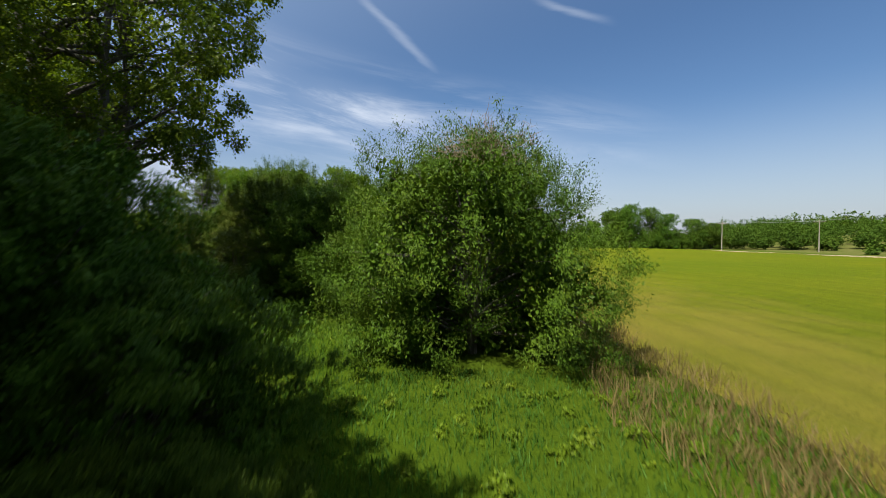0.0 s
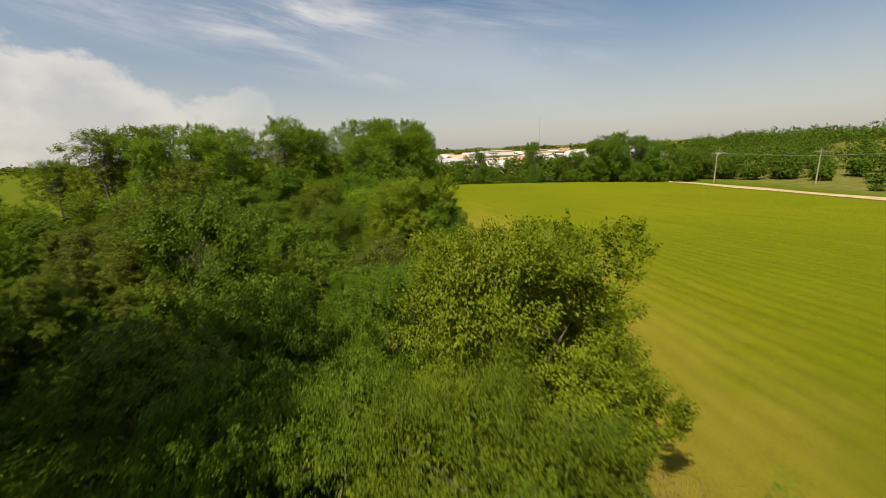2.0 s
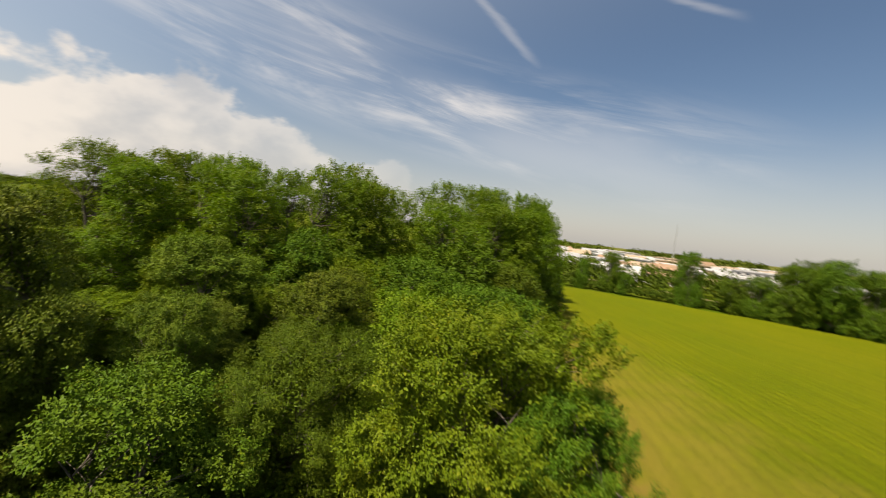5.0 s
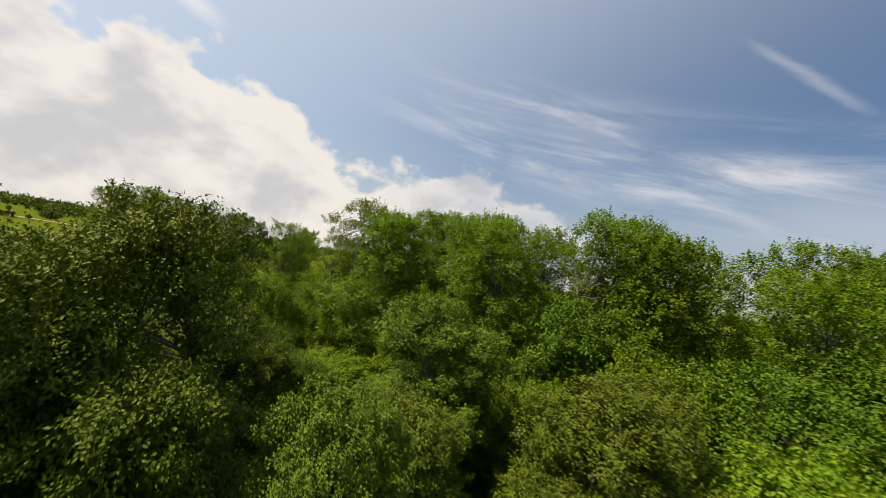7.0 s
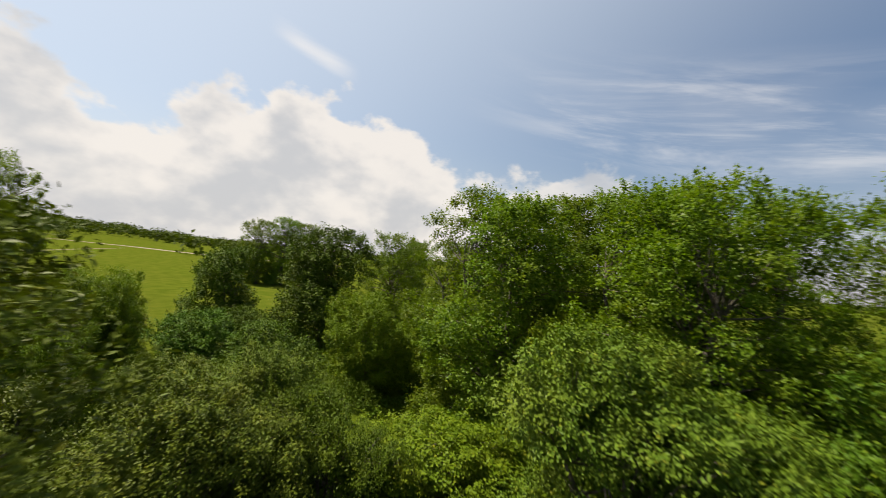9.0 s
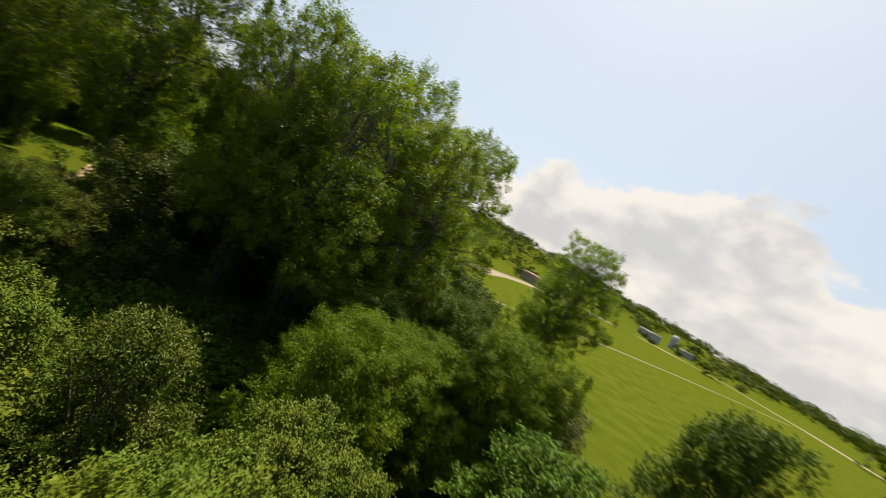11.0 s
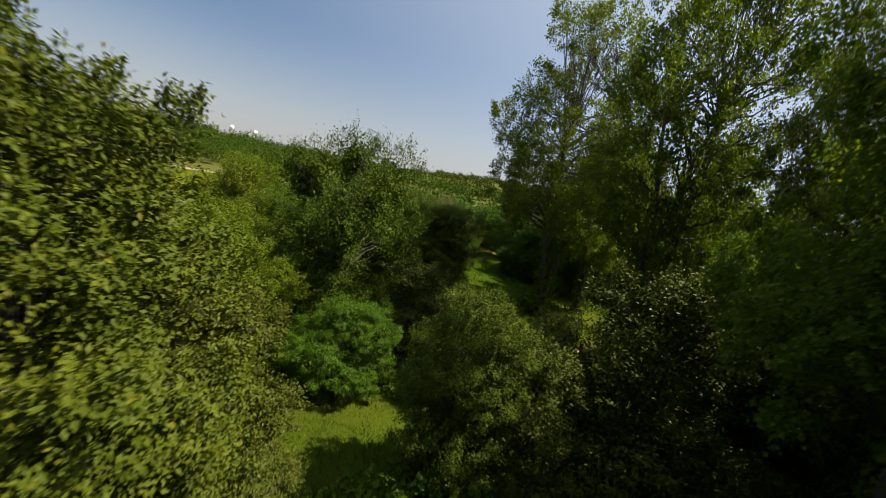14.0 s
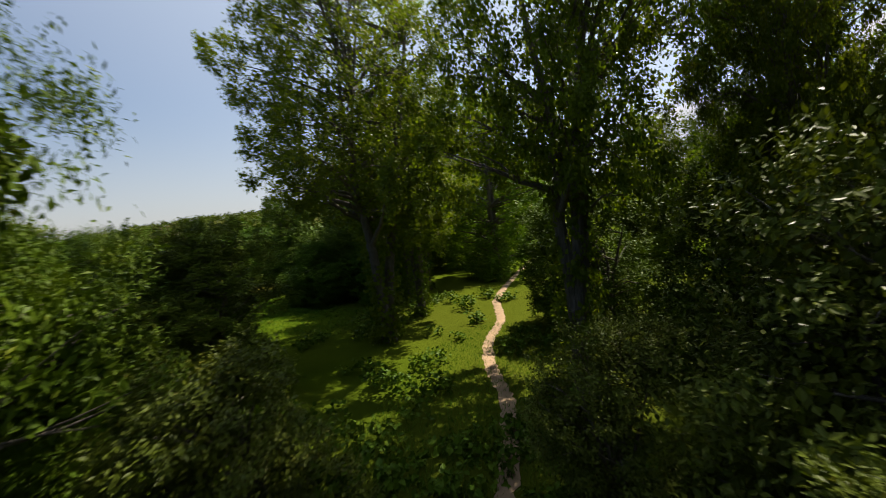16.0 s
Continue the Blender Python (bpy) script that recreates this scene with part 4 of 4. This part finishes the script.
for _ in range(560):                                 # garden trees between the houses of the town
    y = 165 + 455 * rng.random() ** 1.5
    x = y * rng.uniform(0.0, 0.66)
    blobs.append((x, y, -0.3, rng.uniform(1.8, 4.2), rng.uniform(3.4, 7.4)))
for _ in range(46):                                  # young trees beyond the hedge
    x, y = rng.uniform(8, 78), rng.uniform(158, 190)
    blobs.append((x, y, -0.3, rng.uniform(1.4, 2.8), rng.uniform(3.0, 5.6)))
foliage_mass("town_trees", blobs, 34, 0.9, "scattered green trees among the distant buildings", "trees", 12)
blobs = []
for x, y, r, h in ((-150, -110, 4, 5), (-190, -120, 5, 6), (-240, -128, 5, 7), (-300, -140, 6, 8), (-360, -140, 6, 7), (-430, -130, 7, 8), (-500, -90, 7, 8), (-540, -40, 7, 8), (-300, -95, 3, 3),
                   (-400, -96, 3, 4), (-336, -52, 3.5, 4), (-330, -92, 3.2, 3.6), (-318, -112, 3, 3.4), (-344, -78, 4, 4.5), (-196, -106, 3, 3.4), (-380, 10, 5, 6), (-300, 40, 5, 6), (-220, 70, 5, 6), (-160, 100, 5, 7), (-110, 110, 5, 8), (-84, 80, 4, 6), (-80, -30, 4, 8)):
    blobs.append((x, y, gz(x, y) - 0.3, r, h))
foliage_mass("lane_bushes", blobs, 260, 0.8, "rounded bushes along the western lane", "bushes", 13)

strip = [(float(95 - 0.13 * (y - 40) - 12.5 + rng.uniform(-0.5, 0.5)), float(y)) for y in np.arange(20, 116, 1.4)]
blobs = []
lawn = ((-6.0, 11.0, 5.5), (-8.5, 4.5, 6.0), (-20.6, 38.8, 2.0), (-31.5, 6.0, 6.0), (-20.2, 26.0, 2.0), (-20.2, 21.0, 2.0), (-20.6, 15.0, 2.0), (-19.6, 31.0, 2.0), (0.5, 6.0, 6.5), (-23.4, 45.3, 1.5))
while len(blobs) < 620:
    x, y = rng.uniform(-46, 4.0), rng.uniform(6, 66)
    if any(np.hypot(x - a, y - b) < r for a, b, r in lawn):
        continue
    r = rng.uniform(0.35, 0.9)
    blobs.append((x, y, gz(x, y) - 0.1, r, r * rng.uniform(0.9, 1.8)))
for _ in range(240):                                 # rank growth in the shade of the cottonwoods
    x, y = rng.uniform(-33.5, -22.5), rng.uniform(33.0, 43.5)
    r = rng.uniform(0.45, 1.0)
    blobs.append((x, y, gz(x, y) - 0.1, r, r * rng.uniform(1.0, 1.9)))
for _ in range(110):                                 # growth closing over the footpath
    x, y = rng.uniform(-23.4, -17.4), rng.uniform(25.6, 34.5)
    r = rng.uniform(0.25, 0.6)
    blobs.append((x, y, gz(x, y) - 0.1, r, r * rng.uniform(0.9, 1.6)))
foliage_mass("undergrowth", blobs, 25, 0.20, "leafy green undergrowth covering the woodland floor", "undergrowth", 14, "broad")


# ---------------------------------------------------------------- grass
def grass_mass(name, boxes_, tall, wide, mat, label, seed):
    """Blades of grass over patches: (x, y, radius x, radius y, blades)."""
    rng = np.random.default_rng(seed)
    out = []
    for cx, cy, rx, ry, n in boxes_:
        a, r = rng.uniform(0, 2 * np.pi, n), rng.random(n) ** 0.5
        x, y = cx + rx * r * np.cos(a), cy + ry * r * np.sin(a)
        clump = 0.55 + 0.45 * np.sin(x * 2.3 + np.sin(y * 1.7) * 2) * np.sin(y * 1.9 + 0.7)
        h = tall * rng.uniform(0.5, 1.2, n) * (0.6 + 0.7 * clump)
        b = np.stack([x, y, land(x, y) - 0.01], 1)
        t = rng.uniform(0, 2 * np.pi, n)
        side = np.stack([np.cos(t), np.sin(t), 0 * t], 1) * (wide * rng.uniform(0.6, 1.3, n))[:, None]
        lean = np.stack([rng.normal(0, 0.35, n), rng.normal(0, 0.35, n), np.ones(n)], 1) * h[:, None]
        out.append(np.stack([b - side * 0.6, b + side * 0.6, b + lean * 0.6 + side * 0.45, b + lean], 1).reshape(-1, 3))
    v = np.concatenate(out)
    ob = new(name, mesh_from(name, v, np.arange(len(v)).reshape(-1, 4), mat))
    return tagged(ob, label, "grass", kind="stuff")


grass_mass("grass", [(0.5, 6.0, 7.5, 5.5, 17000), (-6.0, 12.0, 5.5, 6.0, 7000), (-8.0, 5.0, 5.0, 5.0, 4000), (-20, 26, 4.0, 12, 9000), (-22, 42, 4.5, 6, 7000), (-31.5, 6, 6, 6, 4000)],
           0.17, 0.022, GRASS, "lush green meadow grass in the sunlit clearing", 15)
strips = [(field_west(y) - 0.2 + rng.uniform(-0.6, 0.6), y, 1.3, 1.8, 420) for y in np.arange(2, 46, 1.9)]
grass_mass("dry_grass", [(float(a), float(b), c, d, n) for a, b, c, d, n in strips] + [(a - 3.0, b, 1.4, 1.2, 60) for a, b in strip] + [(4.4, 8.4, 1.0, 1.8, 450), (4.9, 6.2, 1.1, 1.5, 320), (4.7, 10.6, 0.9, 1.2, 260)], 0.42, 0.022, DRYGRASS, "dry straw-coloured grass along the field margin", 16)


blobs = []
for _ in range(105):                                 # clover and docks in the lawn
    x, y = rng.uniform(-4.5, 4.6), rng.uniform(2.6, 11.0)
    r = rng.uniform(0.07, 0.21)
    blobs.append((x, y, gz(x, y) - 0.02, r, r * rng.uniform(0.7, 1.3)))
foliage_mass("weeds", blobs, 18, 0.075, "low broad-leaved weeds and clover in the grass", "weeds", 23, "bright")


# ---------------------------------------------------------------- dead branches in the willow
def dead_bough(x, y, z, reach, n, seed):
    rng = np.random.default_rng(seed)
    root = new("dead_bough")
    for i in range(n):
        a, up = rng.uniform(0, 2 * np.pi), rng.uniform(-0.12, 0.30)
        if i % 6 == 0:
            up = rng.uniform(0.9, 2.2)
        d = unit(np.array([np.cos(a), np.sin(a), up]))
        length = reach * rng.uniform(0.5, 1.0) * (0.6 if i % 6 == 0 else 1)
        start = np.array([rng.normal(0, 0.3), rng.normal(0, 0.3), rng.uniform(-0.5, 0.15)])
        u = np.linspace(0, 1, 6)[:, None]
        p = start + d * length * u - np.array([0, 0, 0.5]) * u ** 2 * length * 0.9 + rng.normal(0, 0.06, (6, 3)) * u
        p += rng.normal(0, 0.07, (6, 3)) * u
        v, f = tubes([(p, np.linspace(rng.uniform(0.012, 0.032), 0.006, 6))], 4)
        branch = part("branch", mesh_from("branch", v, f, DEAD, True), None, root)
        for _ in range(7):
            j = rng.integers(1, 6)
            e = p[j] + unit(d + rng.normal(0, 0.6, 3)) * rng.uniform(0.3, 0.9)
            v, f = tubes([(np.linspace(p[j], e, 4) + rng.normal(0, 0.05, (4, 3)) * np.array([[0], [1], [1], [1]]), (0.011, 0.009, 0.007, 0.004))], 4)
            part("twig", mesh_from("twig", v, f, DEAD, True), None, branch)
    root.location = (x, y, z)
    return tagged(root, "bare brown dead bough sprawling over the willow top", "dead bough")


dead_bough(1.35, 13.0, 6.85, 1.35, 84, 17)


# ---------------------------------------------------------------- poles and wires
def utility_pole(x, y, tall, turn):
    root = new("utility_pole")
    z = gz(x, y)
    v, f = tubes([([(0, 0, -0.3), (0, 0, tall * 0.5), (0, 0, tall)], (0.14, 0.12, 0.095))], 10)
    part("pole", mesh_from("pole", v, f, POLEWOOD, True), None, root)
    part("crossarm", box(bmesh.new(), (-1.2, -0.06, tall - 0.75), (1.2, 0.06, tall - 0.62), 0.01), POLEWOOD, root)
    for dx in (-1.05, -0.45, 0.45, 1.05):
        v, f = tubes([([(dx, 0, tall - 0.62), (dx, 0, tall - 0.52), (dx, 0, tall - 0.42)], (0.03, 0.055, 0.02))], 8)
        part("insulator", mesh_from("insulator", v, f, STEEL, True), None, root)
    root.matrix_basis = pose(x, y, z, 0, 0, turn)
    return tagged(root, "weathered wooden utility pole beside the gravel road", "utility pole", "roadside poles")


POLES = [(78, 112, 8.2), (93, 99, 8.2), (83, 64, 9.0), (92, 20, 9.0)]
for x, y, tall in POLES:
    utility_pole(x, y, tall, -20)
runs = []
for (x0, y0, h0), (x1, y1, h1) in ((POLES[0], POLES[2]), (POLES[2], POLES[3])):
    for dx in (-1.0, 1.0):
        u = np.linspace(0, 1, 14)[:, None]
        a, b = np.array([x0 + dx, y0, gz(x0, y0) + h0 - 0.4]), np.array([x1 + dx, y1, gz(x1, y1) + h1 - 0.4])
        runs.append((a + (b - a) * u - np.array([0, 0, 0.9]) * np.sin(np.pi * u), np.full(14, 0.011)))
v, f = tubes(runs, 4)
tagged(new("power_line", mesh_from("power_line", v, f, STEEL, True)), "thin sagging power wires strung along the road", "power line")


# ---------------------------------------------------------------- distant town
def building(x, y, w, d, h, turn, wall, roof, doors, name, label, cat):
    root = new(name)
    part("wall", box(bmesh.new(), (-w / 2, -d / 2, -0.5), (w / 2, d / 2, h), 0.05), wall, root)
    bm = box(bmesh.new(), (-w / 2 - 0.5, -d / 2 - 0.5, h), (w / 2 + 0.5, d / 2 + 0.5, h + 0.45), 0.1)
    box(bm, (-w * 0.42, -d * 0.42, h + 0.45), (w * 0.42, d * 0.42, h + 0.9), 0.1)
    part("roof", bm, roof, root)
    for i in range(doors):
        cx = -w / 2 + w * (i + 0.5) / doors
        part("door", box(bmesh.new(), (cx - 1.8, -d / 2 - 0.08, 0.0), (cx + 1.8, -d / 2 + 0.02, min(4.2, h * 0.6)), 0.02), DARKGLASS, root)
    for i in range(doors * 2):
        cx = -w / 2 + w * (i + 0.5) / (doors * 2)
        part("window", box(bmesh.new(), (cx - 1.1, -d / 2 - 0.07, h * 0.70), (cx + 1.1, -d / 2 + 0.02, h * 0.86), 0.02), DARKGLASS, root)
    root.matrix_basis = pose(x, y, gz(x, y), 0, 0, turn)
    return tagged(root, label, cat, "buildings of the distant town")


rng = np.random.default_rng(41)
# x, y, width, depth, height, turn, wall, roof, doors
TOWN = [
    (24, 205, 18, 12, 4.6, 8, WHITE, GREYROOF, 3), (64, 206, 30, 12, 4.0, -14, TAN, BROWN, 3), (104, 228, 32, 18, 6.0, -20, WHITE, WHITE, 4),
    (128, 236, 26, 18, 6.0, -24, WHITE, WHITE, 3), (40, 262, 26, 18, 6.0, 4, WHITE, GREYROOF, 3), (92, 290, 30, 20, 6.5, -14, TAN, WHITE, 3),
    (140, 300, 34, 20, 7.0, -22, WHITE, GREYROOF, 4), (66, 330, 34, 22, 7.0, -6, WHITE, WHITE, 3), (120, 372, 36, 24, 7.0, -14, TAN, TAN, 4),
    (190, 360, 40, 24, 7.0, -24, WHITE, WHITE, 4), (80, 420, 40, 26, 8, -6, WHITE, GREYROOF, 4), (150, 470, 42, 26, 8, -16, TAN, TAN, 4),
    (230, 450, 44, 28, 8, -24, WHITE, WHITE, 4), (110, 540, 44, 28, 8.5, -10, TAN, WHITE, 4),
]
for x, y, w, d, h, turn, wall, roof, doors in TOWN:
    tan, h = wall is TAN, h * 0.72
    building(x, y, w, d, h, turn, wall, roof, doors, "warehouse", "tan masonry warehouse with flat roof" if tan else "white clad warehouse with a flat roof", "warehouse")


def cottage(x, y, w, d, h, turn, wall, roof, words):
    """A small pitched-roof building: walls, two roof slopes, door, windows."""
    root = new("house")
    part("wall", box(bmesh.new(), (-w / 2, -d / 2, -0.4), (w / 2, d / 2, h), 0.03), wall, root)
    rise, e = d * 0.30, 0.4
    bm = bmesh.new()
    ridge = [bm.verts.new((sx * (w / 2 + e), 0, h + rise)) for sx in (-1, 1)]
    eaves = [bm.verts.new((sx * (w / 2 + e), sy * (d / 2 + e), h - 0.1)) for sy in (-1, 1) for sx in (-1, 1)]
    for loop in ((eaves[0], eaves[1], ridge[1], ridge[0]), (eaves[3], eaves[2], ridge[0], ridge[1]), (eaves[0], ridge[0], eaves[2]), (eaves[1], eaves[3], ridge[1]), (eaves[0], eaves[2], eaves[3], eaves[1])):
        bm.faces.new(loop)
    part("roof", bm, roof, root)
    part("door", box(bmesh.new(), (-0.5, -d / 2 - 0.05, 0), (0.5, -d / 2 + 0.02, 2.05), 0.01), BROWN, root)
    for cx in (-w * 0.32, w * 0.32):
        part("window", box(bmesh.new(), (cx - 0.8, -d / 2 - 0.05, 1.0), (cx + 0.8, -d / 2 + 0.02, 2.2), 0.01), DARKGLASS, root)
    root.matrix_basis = pose(x, y, gz(x, y), 0, 0, turn)
    return tagged(root, words, "house", "houses of the distant town")


placed = [(t[0], t[1], t[2] * 0.6) for t in TOWN]
while len(placed) < len(TOWN) + 46:
    y = 185 + 330 * rng.random() ** 1.3
    x = y * rng.uniform(0.06, 0.56)
    w = rng.uniform(8, 16)
    if any(np.hypot(x - a, y - b) < c + w * 0.7 for a, b, c in placed):
        continue
    placed.append((x, y, w * 0.6))
    wall, roof, words = (((WHITE, GREYROOF, "small white house with a grey pitched roof"), (WHITE, WHITE, "white shed with a pale metal pitched roof"),
                          (TAN, BROWN, "tan house with a brown pitched roof"), (WHITE, TAN, "white house with a tan pitched roof"))[int(rng.integers(4))])
    cottage(x, y, w, w * rng.uniform(0.6, 0.85), rng.uniform(2.8, 4.2), float(rng.uniform(-60, 40)), wall, roof, words)
yard = sheet("yard", np.linspace(12, 170, 12), np.linspace(192, 330, 12), lambda X, Y: land(X, Y) + 0.02, CONCRETE)
tagged(yard, "pale concrete yard between the distant warehouses", "yard", kind="structure")


def lattice_mast(x, y, tall):
    root = new("radio_mast")
    runs = []
    legs = [(0.9 * math.cos(a), 0.9 * math.sin(a)) for a in (0, 2.1, 4.2)]
    for lx, ly in legs:
        v, f = tubes([([(lx, ly, 0), (lx * 0.6, ly * 0.6, tall / 2), (lx * 0.2, ly * 0.2, tall)], (0.16, 0.13, 0.09))], 5)
        part("leg", mesh_from("leg", v, f, STEEL, True), None, root)
    for i in range(24):
        z0, z1 = tall * i / 24, tall * (i + 1) / 24
        k0, k1 = 1 - 0.8 * i / 24, 1 - 0.8 * (i + 1) / 24
        for j in range(3):
            a, b = legs[j], legs[(j + 1) % 3]
            runs.append(([(a[0] * k0, a[1] * k0, z0), (b[0] * k1, b[1] * k1, z1)], (0.05, 0.05)))
    v, f = tubes(runs, 4)
    part("bracing", mesh_from("bracing", v, f, STEEL), None, root)
    root.location = (x, y, gz(x, y))
    return tagged(root, "slender grey lattice radio mast above the town", "radio mast")


lattice_mast(196, 620, 50)


def smokestack(x, y, tall):
    root = new("smokestack")
    v, f = tubes([([(0, 0, -2), (0, 0, tall * 0.5), (0, 0, tall), (0, 0, tall + 0.5)], (5.0, 4.2, 3.4, 3.0))], 16)
    part("shaft", mesh_from("shaft", v, f, CONCRETE, True), None, root)
    bm = bmesh.new()
    rng = np.random.default_rng(int(x))
    for i in range(9):
        r = bmesh.ops.create_icosphere(bm, subdivisions=2, radius=2.0 + 0.55 * i)
        bmesh.ops.translate(bm, vec=(-0.22 * i * i + rng.normal(0, 1), rng.normal(0, 1), tall + 2 + 2.2 * i), verts=r["verts"])
    for vtx in bm.verts:
        vtx.co += Vector(noise.noise_vector(vtx.co * 0.22)) * 2.4
    ob = part("steam", bm, STEAM, root, "white steam plume drifting from the stack")
    for p in ob.data.polygons:
        p.use_smooth = True
    root.location = (x, y, gz(x, y))
    return tagged(root, "tall pale smokestack with white steam on the horizon", "smokestack", "smokestacks")


STEAM = plain("steam", (0.85, 0.85, 0.85), 1.0, 0.05, 0.05)
smokestack(1320, -365, 36)
smokestack(1300, -425, 36)

# farm in the west
building(-332, -118, 16, 10, 4.6, 64, WHITE, WHITE, 2, "barn", "white farm shed below the wooded bluff", "barn")
building(-352, -98, 11, 8, 3.8, 40, WHITE, GREYROOF, 2, "barn", "small white farm shed beside the lane", "barn")
building(-196, -116, 16, 10, 4.5, 35, TAN, BROWN, 2, "house", "low tan farmhouse beside the lane", "house")


def silo(x, y, radius, tall):
    """A round store: shaft with a domed cap."""
    root = new("silo")
    v, f = tubes([([(0, 0, -0.5), (0, 0, tall * 0.5), (0, 0, tall)], (radius, radius, radius))], 20)
    part("shaft", mesh_from("shaft", v, f, WHITE, True), None, root)
    u = np.linspace(0, 0.98, 6)
    v, f = tubes([([(0, 0, tall - 0.05 + radius * math.sin(a * 1.5)) for a in u], [radius * 1.03 * math.cos(a * 1.5) for a in u])], 20)
    part("dome", mesh_from("dome", v, f, WHITE, True), None, root)
    root.location = (x, y, gz(x, y))
    return tagged(root, "pale farm silo with a white domed cap", "silo")


silo(-356, -112, 2.6, 8.5)
